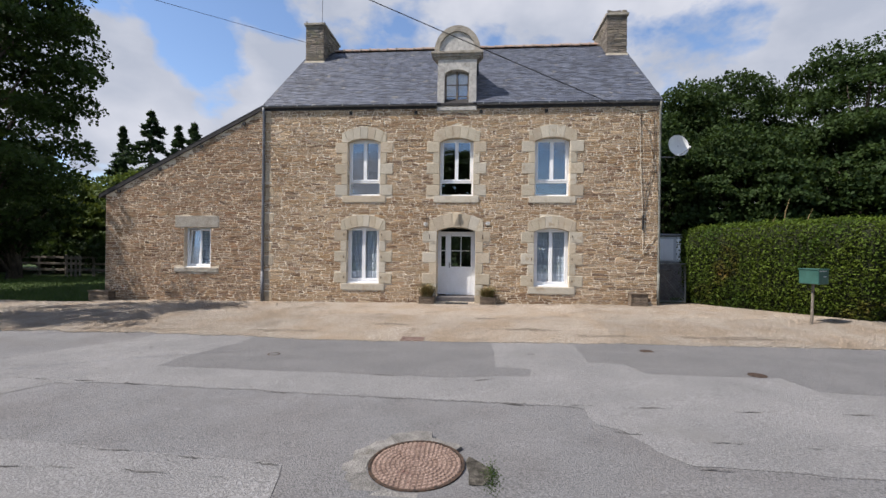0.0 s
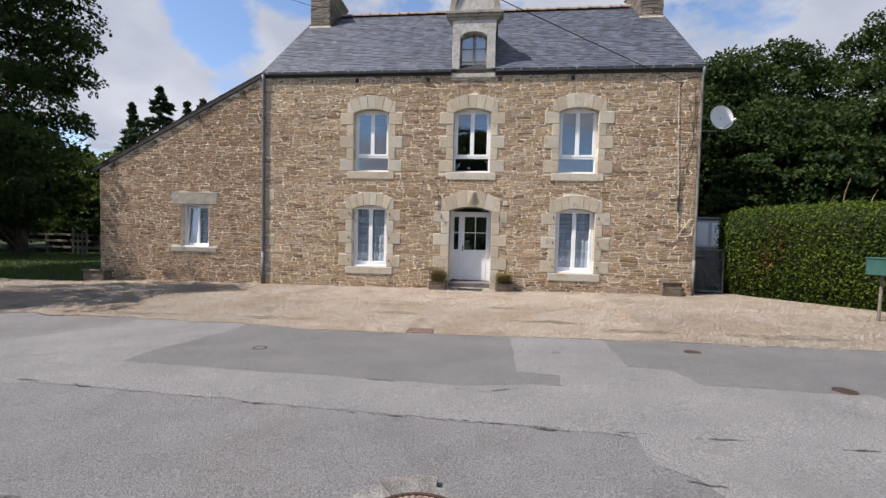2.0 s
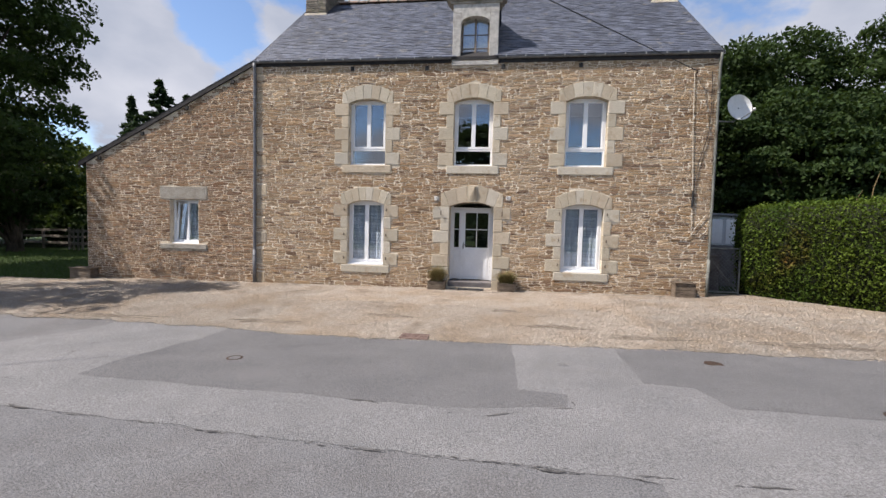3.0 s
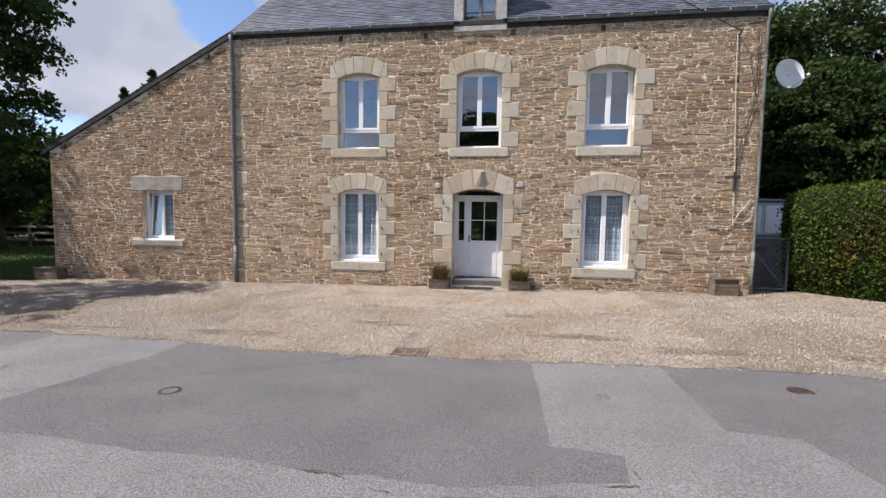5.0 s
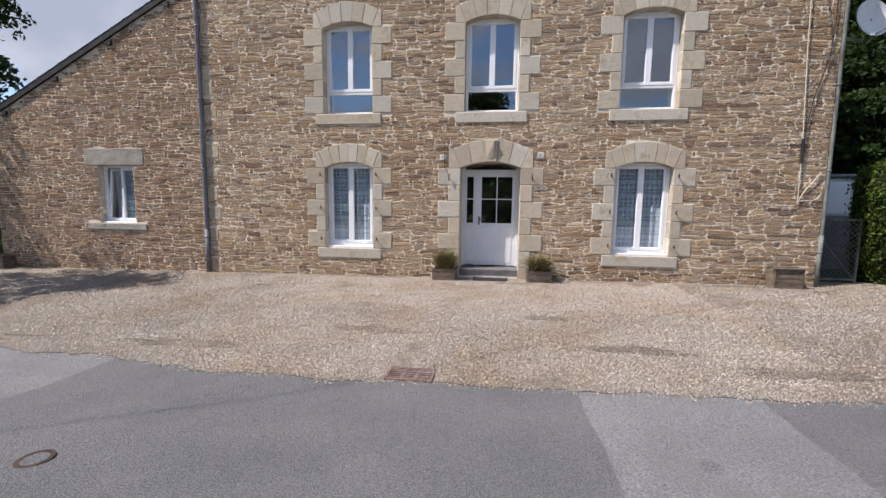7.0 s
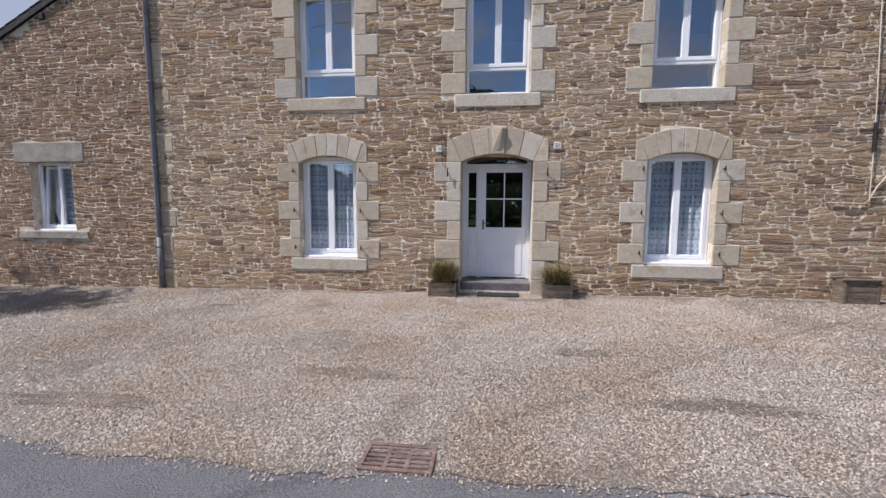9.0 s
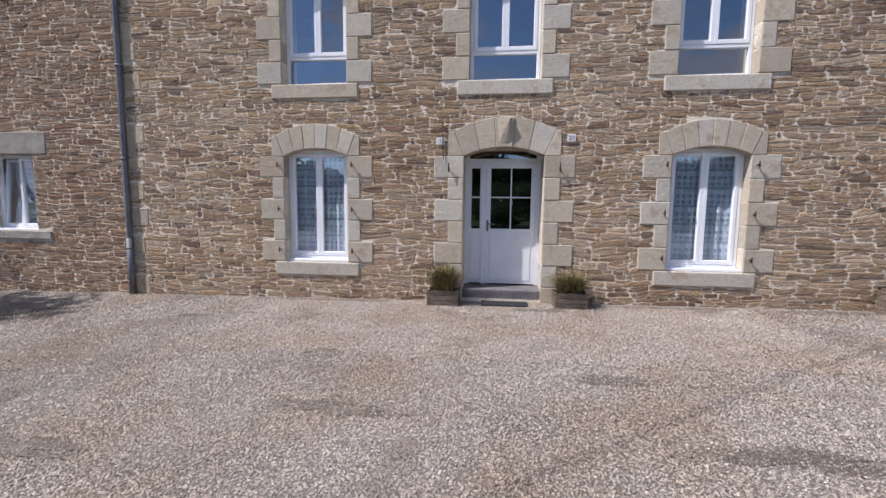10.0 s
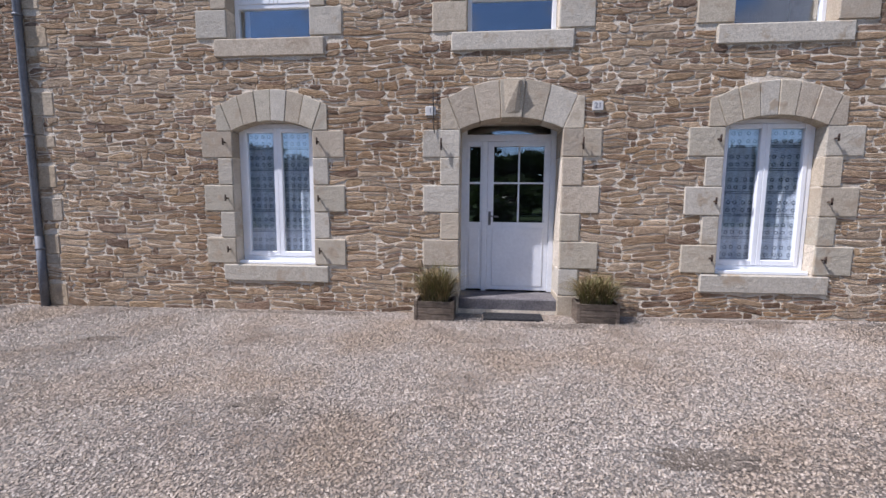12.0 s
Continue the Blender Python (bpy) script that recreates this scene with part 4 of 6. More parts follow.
# ---- shutter hooks ----
def pintle(x, z, big=False):
    top = thing("shutter_hook", (x, FRONT - 0.012, z), "rusty iron shutter hook fixed in the granite", "hook", "shutter hooks")
    k = 1.7 if big else 1.0
    part("spike", boxes([(x - 0.008, x + 0.008, FRONT - 0.075, FRONT + 0.02, z - 0.008, z + 0.008)], 0.002), M_IRON, top)
    part("pin", tube([(x, FRONT - 0.07, z - 0.035 * k), (x, FRONT - 0.07, z + 0.045 * k)], 0.011, 8), M_IRON, top, smooth=True)


for c in GROUND_WINDOWS:
    for z in (0.75, 1.41, 2.11):
        for s in (-1, 1):
            pintle(c + s * (HALF + 0.08), z)
for s in (-1, 1):
    pintle(dc + s * 0.83, 2.06, True)

# ---- house roof ----
roof = thing("roof_main", (-0.78, RIDGE_Y, EAVE), "steep blue-grey slate roof with terracotta ridge", "roof", kind="structure")
RX0, RX1, EAVE_Y = HX0 - 0.06, HX1 + 0.06, 13.20


def roof_z(y):
    return EAVE + SLOPE * (y - 13.10)


slab = [(EAVE_Y, roof_z(EAVE_Y) - 0.04), (RIDGE_Y, RIDGE_Z - 0.04), (2 * RIDGE_Y - EAVE_Y, roof_z(EAVE_Y) - 0.04), (2 * RIDGE_Y - EAVE_Y, roof_z(EAVE_Y) - 0.12), (RIDGE_Y, RIDGE_Z - 0.14), (EAVE_Y, roof_z(EAVE_Y) - 0.12)]
sv = [(RX0, y, z) for y, z in slab] + [(RX1, y, z) for y, z in slab]
sf = [(0, 1, 2, 3, 4, 5)[::-1], (6, 7, 8, 9, 10, 11)] + [(i, (i + 1) % 6, (i + 1) % 6 + 6, i + 6) for i in range(6)]
part("roof_deck", (sv, sf), M_FASCIA, roof)


def slates(x0, x1, base, along, up, length, width, expose, seed, skip=None):
    """Courses of lapped slates on a slope: base is the lower left corner, along and up unit directions."""
    rng = random.Random(seed)
    vs, fs = [], []
    nrm = along.cross(up).normalized()
    rows = int(length / expose)
    span = x1 - x0
    for r in range(rows):
        off = -width * 0.5 if r % 2 else 0
        n = int(span / width) + 2
        for c in range(n):
            a, b = max(0, off + c * width + 0.003), min(span, off + (c + 1) * width - 0.003)
            if b - a < 0.03:
                continue
            if skip and skip(x0 + (a + b) / 2, r * expose):
                continue
            s0 = r * expose + rng.uniform(-0.006, 0.006)
            s1 = s0 + expose * 1.7 if r < rows - 1 else s0 + expose
            l0, l1 = 0.016 + rng.uniform(-0.003, 0.006), 0.002
            p = [base + along * q + up * s + nrm * h for q, s, h in ((a, s0, l0), (b, s0, l0 + rng.uniform(-0.003, 0.003)), (b, s1, l1), (a, s1, l1), (a, s0, l0 - 0.012), (b, s0, l0 - 0.012))]
            o = len(vs)
            vs += [tuple(q) for q in p]
            fs += [(o, o + 1, o + 2, o + 3), (o + 4, o + 5, o + 1, o)]
    return vs, fs


ux = Vector((1, 0, 0))
uf = Vector((0, 1, SLOPE)).normalized()
ub = Vector((0, -1, SLOPE)).normalized()
slen = math.hypot(RIDGE_Y - EAVE_Y, RIDGE_Z - roof_z(EAVE_Y))


def dormer_gap(x, s):
    return -1.28 < x < -0.14 and s < 1.9


tagged(part("slate", slates(RX0, RX1, Vector((RX0, EAVE_Y - 0.02, roof_z(EAVE_Y - 0.02) - 0.03)), ux, uf, slen, 0.20, 0.125, 5, dormer_gap), M_SLATE, roof), "small grey roof slates in lapped courses", kind="stuff")
tagged(part("slate", slates(RX0, RX1, Vector((RX1, 2 * RIDGE_Y - EAVE_Y, roof_z(EAVE_Y) - 0.03)), -ux, ub, slen, 0.30, 0.2, 6), M_SLATE, roof), kind="stuff")
for s in (0, 1):
    x = RX0 - 0.012 if s == 0 else RX1 + 0.002
    part("verge", ([(x, EAVE_Y, roof_z(EAVE_Y) - 0.14), (x, RIDGE_Y, RIDGE_Z - 0.16), (x, RIDGE_Y, RIDGE_Z - 0.01), (x, EAVE_Y, roof_z(EAVE_Y) - 0.01),
                                            (x + 0.01, EAVE_Y, roof_z(EAVE_Y) - 0.14), (x + 0.01, RIDGE_Y, RIDGE_Z - 0.16), (x + 0.01, RIDGE_Y, RIDGE_Z - 0.01), (x + 0.01, EAVE_Y, roof_z(EAVE_Y) - 0.01)],
                                           [(0, 1, 2, 3), (7, 6, 5, 4), (0, 4, 5, 1), (3, 2, 6, 7), (0, 3, 7, 4), (1, 5, 6, 2)]), M_FASCIA, roof)
ridge_tile = None
tiles = 29
for i in range(tiles):
    x = -6.0 + i * (4.6 + 6.0) / tiles
    vs, fs = [], []
    w = (4.6 + 6.0) / tiles
    for q, (dx, r) in enumerate(((0, 0.135), (0.05, 0.135), (0.055, 0.12), (w, 0.112))):
        for j in range(9):
            a = math.pi * j / 8
            vs.append((dx, -math.cos(a) * r * 1.15, math.sin(a) * r - 0.03))
        if q:
            o = (q - 1) * 9
            fs += [(o + j, o + 9 + j, o + 10 + j, o + j + 1) for j in range(8)]
    fs.append(tuple(range(9)))
    if ridge_tile is None:
        ridge_tile = bpy.data.meshes.new("ridge_tile")
        ridge_tile.from_pydata(vs, [], fs)
        ridge_tile.materials.append(M_TERRACOTTA)
    t = new("ridge_tile", ridge_tile)
    t.parent, t.matrix_parent_inverse = roof, roof.matrix_basis.inverted()
    t.matrix_basis = Matrix.Translation((x, RIDGE_Y, RIDGE_Z - 0.03 + 0.008 * math.sin(i * 2.1)))
part("fascia", boxes([(RX0, -1.34, 13.228, 13.246, EAVE - 0.10, EAVE + 0.02), (-0.08, RX1, 13.228, 13.246, EAVE - 0.12, EAVE - 0.02)], 0.004), M_FASCIA, roof, "dark eaves board")


def gutter(x0, x1, y, z, label):
    top = thing("gutter", ((x0 + x1) / 2, y, z), label, "gutter", "eaves gutters")
    vs, fs = [], []
    prof = [(0.050 * math.cos(math.pi * j / 10 + math.pi), 0.050 * math.sin(math.pi * j / 10 + math.pi)) for j in range(11)]
    prof = [(-0.058, 0.004)] + prof + [(0.042, 0.0)] + [(a * 0.86, b * 0.86) for a, b in prof[::-1][1:-1]]
    n = len(prof)
    for x in (x0, x1):
        vs += [(x, y + a, z + b) for a, b in prof]
    fs = [(j, (j + 1) % n, (j + 1) % n + n, j + n) for j in range(n)]
    part("channel", (vs, fs), M_ZINC, top, "half-round zinc channel", True)
    k = x0 + 0.2
    while k < x1:
        part("bracket", boxes([(k - 0.012, k + 0.012, y - 0.062, y + 0.045, z - 0.002, z + 0.012), (k - 0.012, k + 0.012, y - 0.064, y - 0.052, z - 0.03, z + 0.012)], 0.002), M_PVC_DULL, top)
        k += 0.5


M_PVC_DULL = material("pale_bracket_metal", (0.42, 0.42, 0.42), (0.5, 0.5, 0.5), 6, 0.5, 0.05, 30, metal=0.3)
gutter(RX0 - 0.03, -1.34, 13.203, 6.235, "zinc eaves gutter with pale brackets along the slate roof")
gutter(-0.08, RX1 + 0.03, 13.203, 6.225, "zinc eaves gutter with pale brackets beside the dormer")


def downpipe(x, top_z, r, mat, label):
    pipe = thing("downpipe", (x, FRONT - 0.06, 0), label, "downpipe", "eaves downpipes")
    lo = ground_z(x, FRONT) - 0.02
    y = FRONT - r - 0.004
    part("pipe", tube([(x, 13.17, top_z + 0.04), (x, 13.175, top_z - 0.10), (x, y, top_z - 0.22), (x, y, lo + 0.9), (x, y, lo)], r, 12), mat, pipe, smooth=True)
    part("shoe", tube([(x, y, lo), (x, y, lo + 1.0)], r * 1.16, 12), mat, pipe, "wider lower section", True)
    for z in (0.7, 2.2, 3.7, 5.2):
        part("clip", tube([(x, y, z), (x, y, z + 0.03)], r * 1.28, 12), mat, pipe, smooth=True)
    return pipe


M_PIPE = material("dull_grey_green_pipe", (0.13, 0.135, 0.12), (0.20, 0.205, 0.185), 6, 0.75, 0.1, 40, stain=(0.09, 0.08, 0.065), stain_at=0.55, stain_scale=3)
downpipe(HX0 - 0.02, 6.15, 0.044, M_ZINC, "grey zinc downpipe between house and lean-to")
downpipe(HX1 + 0.02, 6.15, 0.030, M_PIPE, "slim dull grey-green downpipe at the house corner")


# ---- chimneys ----
def chimney(x0, x1, label, ariel=False):
    y0, y1, zb, zt = 16.20, 18.00, 8.3, 10.42
    top = thing("chimney", ((x0 + x1) / 2, RIDGE_Y, 9), label, "chimney", "gable chimneys")
    part("stack", boxes([(x0 + 0.02, x1 - 0.02, y0 + 0.02, y1 - 0.02, zb, zt)]), M_CONCRETE, top)
    st = rubble(x0, x1, zb, zt, lambda v: [], lambda u, v, d: (u, y0 + 0.012 - d, v), int(x0 * 10) + 60, (0.10, 0.2), 0.016)
    st += rubble(y0, y1, zb, zt, lambda v: [], lambda u, v, d: (x1 - 0.012 + d, u, v), int(x0 * 10) + 61, (0.10, 0.2), 0.016)
    st += [(c, v, [q[::-1] for q in f]) for c, v, f in rubble(y0, y1, zb, zt, lambda v: [], lambda u, v, d: (x0 + 0.012 - d, u, v), int(x0 * 10) + 62, (0.10, 0.2), 0.016)]
    tagged(part("stonework", joined(st), M_CHIMNEY, top, "brown rubble stones"), kind="stuff")
    part("cap", boxes([(x0 - 0.05, x1 + 0.05, y0 - 0.06, y1 + 0.06, zt, zt + 0.10)], 0.015), M_GRANITE_OLD, top, "weathered stone cap")
    part("flashing", boxes([(x0 - 0.03, x1 + 0.03, y0 - 0.03, y0 + 0.02, 8.90, 9.02)], 0.006), M_MORTAR, top)
    if ariel:
        part("aerial", tube([(x1 - 0.15, y0 + 0.2, zt + 0.05), (x1 - 0.15, y0 + 0.2, zt + 1.9)], 0.012), M_ZINC, top, "thin aerial mast")


M_CHIMNEY = material("chimney_stone", (0.18, 0.15, 0.12), (0.27, 0.23, 0.19), 7, 0.9, 0.6, 40, 0.2, palette=[(0.20, 0.17, 0.14), (0.26, 0.23, 0.19), (0.16, 0.14, 0.12), (0.24, 0.20, 0.15)], stain=(0.17, 0.165, 0.12), stain_at=0.55, stain_scale=3)
chimney(-6.88, -6.14, "rubble stone chimney with cap and thin aerial", True)
chimney(4.68, 5.41, "rubble stone chimney with a weathered cap")

# ---- dormer ----
M_DORMER = material("pale_dormer_granite", (0.36, 0.345, 0.32), (0.53, 0.51, 0.475), 8, 0.9, 0.3, 60, 0.08, stain=(0.23, 0.215, 0.185), stain_at=0.57, stain_scale=3.5)
dormer = thing("dormer", (-0.71, FRONT, 6.0), "granite roof dormer with round pediment and small window", "dormer", kind="structure")
part("front_frame", boxes([(-1.32, -1.10, FRONT - 0.03, FRONT + 0.30, 6.14, 7.40), (-0.34, -0.10, FRONT - 0.03, FRONT + 0.30, 6.14, 7.40), (-1.33, -0.09, FRONT - 0.05, FRONT + 0.30, 6.02, 6.14)], 0.012), M_DORMER, dormer)
arch = [(-1.10, 7.40), (-1.32, 7.40), (-1.32, 7.62), (-0.10, 7.62), (-0.10, 7.40), (-0.34, 7.40), (-0.34, 7.14)] + [(-0.72 + 0.38 * math.cos(a), 7.14 + 0.17 * math.sin(a)) for a in np.linspace(0.25, math.pi - 0.25, 9).tolist()] + [(-1.10, 7.14)]
part("arch_stone", prism(arch, FRONT - 0.03, FRONT + 0.30), M_DORMER, dormer)
part("cornice", boxes([(-1.40, -0.02, FRONT - 0.05, FRONT + 0.34, 7.62, 7.70), (-1.46, 0.04, FRONT - 0.08, FRONT + 0.36, 7.70, 7.78), (-1.52, 0.10, FRONT - 0.11, FRONT + 0.38, 7.78, 7.87)], 0.012), M_GRANITE_OLD, dormer, "moulded stone cornice")


def half_disc(rx, rz, zc, n=20):
    return [(-0.71 + rx * math.cos(a), zc + rz * math.sin(a)) for a in np.linspace(0, math.pi, n + 1).tolist()]


outer, inner = half_disc(0.72, 0.80, 7.87), half_disc(0.56, 0.62, 7.87)
ring = [*outer, *inner[::-1]]
part("pediment_ring", prism(ring, FRONT - 0.07, FRONT + 0.30), M_GRANITE_OLD, dormer, "round arched pediment moulding")
part("pediment_field", prism(inner, FRONT - 0.02, FRONT + 0.28), M_DORMER, dormer, "plain recessed pediment panel")
part("cheek", boxes([(-1.30, -1.18, FRONT + 0.30, 15.4, 6.1, 7.66)], 0.0), M_SLATE, dormer)
part("cheek", boxes([(-0.24, -0.12, FRONT + 0.30, 15.4, 6.1, 7.66)], 0.0), M_SLATE, dormer)
bo = half_disc(0.66, 0.70, 7.80)
part("barrel_roof", prism(bo, FRONT + 0.31, 15.6), M_SLATE, dormer, "curved slate dormer roof")
dwin = thing("window_7", (-0.72, FRONT + 0.14, 6.16), "small old brown wooden dormer window with six panes", "window", kind="structure")
part("window_frame", boxes(rect_frame(-1.10, -0.34, 6.14, 7.36, 0.05, FRONT + 0.14, FRONT + 0.2) + [(-0.745, -0.695, FRONT + 0.13, FRONT + 0.2, 6.19, 7.31)], 0.005), M_OLDWOOD, dwin)
for xa, xb in ((-1.05, -0.745), (-0.695, -0.39)):
    for za, zb in ((6.19, 6.52), (6.54, 6.88), (6.90, 7.31)):
        part("pane", boxes([(xa, xb, FRONT + 0.165, FRONT + 0.170, za, zb)]), M_GLASS, dwin).visible_shadow = False
    part("glazing_bar", boxes([(xa, xb, FRONT + 0.145, FRONT + 0.18, 6.52, 6.54), (xa, xb, FRONT + 0.145, FRONT + 0.18, 6.88, 6.90)], 0.003), M_OLDWOOD, dwin)
M_BEIGE = material("faded_beige_curtain", (0.56, 0.51, 0.44), (0.66, 0.61, 0.54), 12, 0.9, 0.1, 90)
dd = thing("dormer_curtain", (-0.72, FRONT + 0.3, 6.16), "pale curtain behind the dormer window", "curtain")
part("cloth", boxes([(-1.06, -0.75, FRONT + 0.22, FRONT + 0.23, 6.16, 7.3), (-0.66, -0.38, FRONT + 0.22, FRONT + 0.23, 6.16, 7.3)]), M_BEIGE, dd)

# ---- lean-to roof ----
aroof = thing("roof_annex", (-9.7, 15.8, 5), "sloping slate lean-to roof with dark verge board", "roof", kind="structure")
AX0, AX1 = ANNEX_X0 - 0.22, HX0 - 0.0


def annex_roof_z(x):
    return annex_top(x) + 0.13


av = [(x, y, annex_roof_z(x) - h) for x in (AX0, AX1) for y in (FRONT - 0.028, 18.6) for h in (0.0, 0.10)]
part("roof_deck", (av, [(0, 4, 6, 2), (1, 3, 7, 5), (0, 1, 5, 4), (2, 6, 7, 3), (0, 2, 3, 1), (4, 5, 7, 6)]), M_FASCIA, aroof)
adir = Vector((1, 0, (annex_top(1) - annex_top(0)))).normalized()
alen = (Vector((AX1, 0, annex_roof_z(AX1))) - Vector((AX0, 0, annex_roof_z(AX0)))).length
tagged(part("slate", slates(0, 18.6 - FRONT + 0.06, Vector((AX0, 18.6, annex_roof_z(AX0) - 0.0)), Vector((0, -1, 0)), adir, alen, 0.24, 0.16, 9), M_SLATE, aroof), kind="stuff")
vb = [(x, y, annex_roof_z(x) + h) for x in (AX0, AX1) for y in (FRONT - 0.052, FRONT - 0.028) for h in (-0.13, 0.02)]
part("verge_board", (vb, [(0, 4, 5, 1), (2, 3, 7, 6), (1, 5, 7, 3), (0, 2, 6, 4), (0, 1, 3, 2), (4, 6, 7, 5)]), M_FASCIA, aroof, "dark sloping verge board")
for k in range(4):
    x = AX0 + 0.7 + k * 1.45
    part("purlin_end", boxes([(x - 0.05, x + 0.05, FRONT - 0.045, FRONT + 0.1, annex_top(x) - 0.16, annex_top(x) - 0.05)], 0.006), M_FASCIA, aroof)

# ---- fittings on the front wall ----
def number_plate(x, z, text, label):
    plate = thing("house_number_plate", (x, FRONT - 0.01, z), label, "number plate", "house number plates")
    part("plate", boxes([(x - 0.062, x + 0.062, FRONT - 0.024, FRONT - 0.008, z - 0.055, z + 0.055)], 0.006), M_PLATE, plate)
    cu = bpy.data.curves.new("digits", "FONT")
    cu.body, cu.size, cu.align_x, cu.align_y, cu.extrude = text, 0.085, "CENTER", "CENTER", 0.001
    tmp = bpy.data.objects.new("digits", cu)
    me = bpy.data.meshes.new_from_object(tmp)
    bpy.data.objects.remove(tmp)
    me.materials.clear()
    me.materials.append(M_TEXT)
    ob = new("digits", me)
    ob.parent, ob.matrix_parent_inverse = plate, plate.matrix_basis.inverted()
    ob.matrix_basis = pose(x, FRONT - 0.0255, z, 90, 0, 0)


number_plate(0.30, 2.50, "21", "small white plate with the house number 21")
number_plate(-1.65, 2.465, "1", "small white plate with a faded digit")


def cable(name, pts, r, mat, label):
    top = thing(name, pts[0], label, "cable", "wall cables")
    part("run", tube(pts, r, 6), mat, top)


fy = FRONT - 0.03
cable("wall_cable", [(4.83, fy, 5.75), (4.84, fy, 5.2), (4.86, fy, 4.4), (4.92, fy, 3.2), (4.95, fy, 2.4), (4.96, fy, 1.62), (4.90, fy, 1.57), (4.37, fy, 1.585), (4.33, fy, 1.66), (4.37, fy, 1.75)], 0.008, M_CABLE, "cream cable clipped down the front wall")
cable("wall_cable", [(5.25, fy, 5.75), (5.27, fy, 4.9), (5.24, fy, 4.2), (5.05, fy, 3.5), (4.98, fy, 3.0), (4.95, fy, 2.35)], 0.008, M_BLACK, "slack black cable down the front wall")
cable("wall_conduit", [(4.95, fy, 2.78), (4.95, fy, 2.35)], 0.026, M_BLACK, "short dark conduit on the front wall")
cable("wall_cable", [(4.97, fy, 1.66), (5.05, fy, 1.83), (5.30, fy, 2.18)], 0.008, M_CABLE, "cream cable slanting to the house corner")
cable("wall_cable", [(4.96, fy, 1.66), (5.25, fy, 1.68), (5.32, fy, 1.76), (5.34, fy, 1.95)], 0.008, M_CABLE, "cream cable looping to the house corner")
cable("wall_cable", [(3.2, fy, 2.735), (4.9, fy, 2.77)], 0.004, M_CABLE, "thin pale cable run level along the wall")
cable("wall_cable", [(-1.62, fy, 2.75), (-1.61, fy, 2.3), (-1.60, fy, 2.2)], 0.006, M_BLACK, "short black cable beside the door")
for x, z in ((-4.1, 6.02), (-2.0, 6.0), (0.05, 6.0), (2.05, 6.0)):
    tagged(part("wall_socket_hole", boxes([(x - 0.05, x + 0.05, FRONT - 0.022, FRONT + 0.02, z - 0.08, z + 0.04)], 0.004), M_FASCIA), "dark beam end below the eaves", "beam end", "beam ends under the eaves")

bracket = thing("wire_anchor", (4.85, FRONT, 5.7), "iron anchor for the overhead wire", "anchor")
part("eye_bolt", tube([(4.85, FRONT + 0.03, 5.70), (4.85, FRONT - 0.12, 5.70), (4.85, FRONT - 0.14, 5.76)], 0.016), M_IRON, bracket)


def wire(name, a, b, sag, r, label):
    a, b = Vector(a), Vector(b)
    pts = []
    for i in range(41):
        f = i / 40
        p = a.lerp(b, f)
        p.z -= sag * 4 * f * (1 - f)
        pts.append(p)
    top = thing(name, a, label, "overhead wire", "overhead wires")
    part("strand", tube(pts, r, 5), M_BLACK, top)


wire("overhead_wire", (4.85, FRONT - 0.12, 5.74), (-23.4, -4.0, 11.2), 0.25, 0.010, "black overhead wire to the house front")
wire("overhead_wire", (-6.8, 16.2, 9.75), (-23.4, -4.0, 7.45), 0.05, 0.008, "black overhead wire to the chimney")
pole = thing("utility_pole", (-23.4, -4.0, 0), "wooden utility pole across the road", "utility pole")
part("post", tube([(-23.4, -4.0, -0.2), (-23.4, -4.0, 11.4)], [0.14, 0.09], 10), M_FENCE, pole, smooth=True)

# ---- satellite dish ----
dish = thing("satellite_dish", (6.13, 13.62, 4.97), "pale satellite dish on a bracket at the house corner", "satellite dish")
vs, fs = [(0, 0.07, 0)], []
for r in range(1, 7):
    for j in range(28):
        a = 2 * math.pi * j / 28
        q = r / 6
        vs.append((0.34 * q * math.cos(a), 0.07 * (1 - q * q), 0.335 * q * math.sin(a)))
for j in range(28):
    fs.append((0, 1 + j, 1 + (j + 1) % 28))
for r in range(5):
    o = 1 + r * 28
    fs += [(o + j, o + 28 + j, o + 28 + (j + 1) % 28, o + (j + 1) % 28) for j in range(28)]
n0 = len(vs)
vs += [(x, y + 0.012, z) for x, y, z in vs]
fs += [tuple(i + n0 for i in f[::-1]) for f in fs]
turn = pose(6.13, 13.60, 4.97, -8, 0, 12)
vs = [tuple(turn @ Vector(v)) for v in vs]
part("reflector", (vs, fs), M_DISH, dish, "pale round reflector", True)
part("bracket", tube([(5.38, 13.62, 4.62), (6.05, 13.70, 4.62), (6.13, 13.70, 4.80), (6.13, 13.68, 4.97)], 0.02), M_ZINC, dish, "steel bracket")
part("feed_arm", tube([(6.15, 13.6, 4.66), (6.28, 13.2, 4.80)], 0.012), M_ZINC, dish)
part("feed_head", tube([(6.27, 13.22, 4.80), (6.30, 13.28, 4.84)], 0.03, 10), M_DISH, dish)

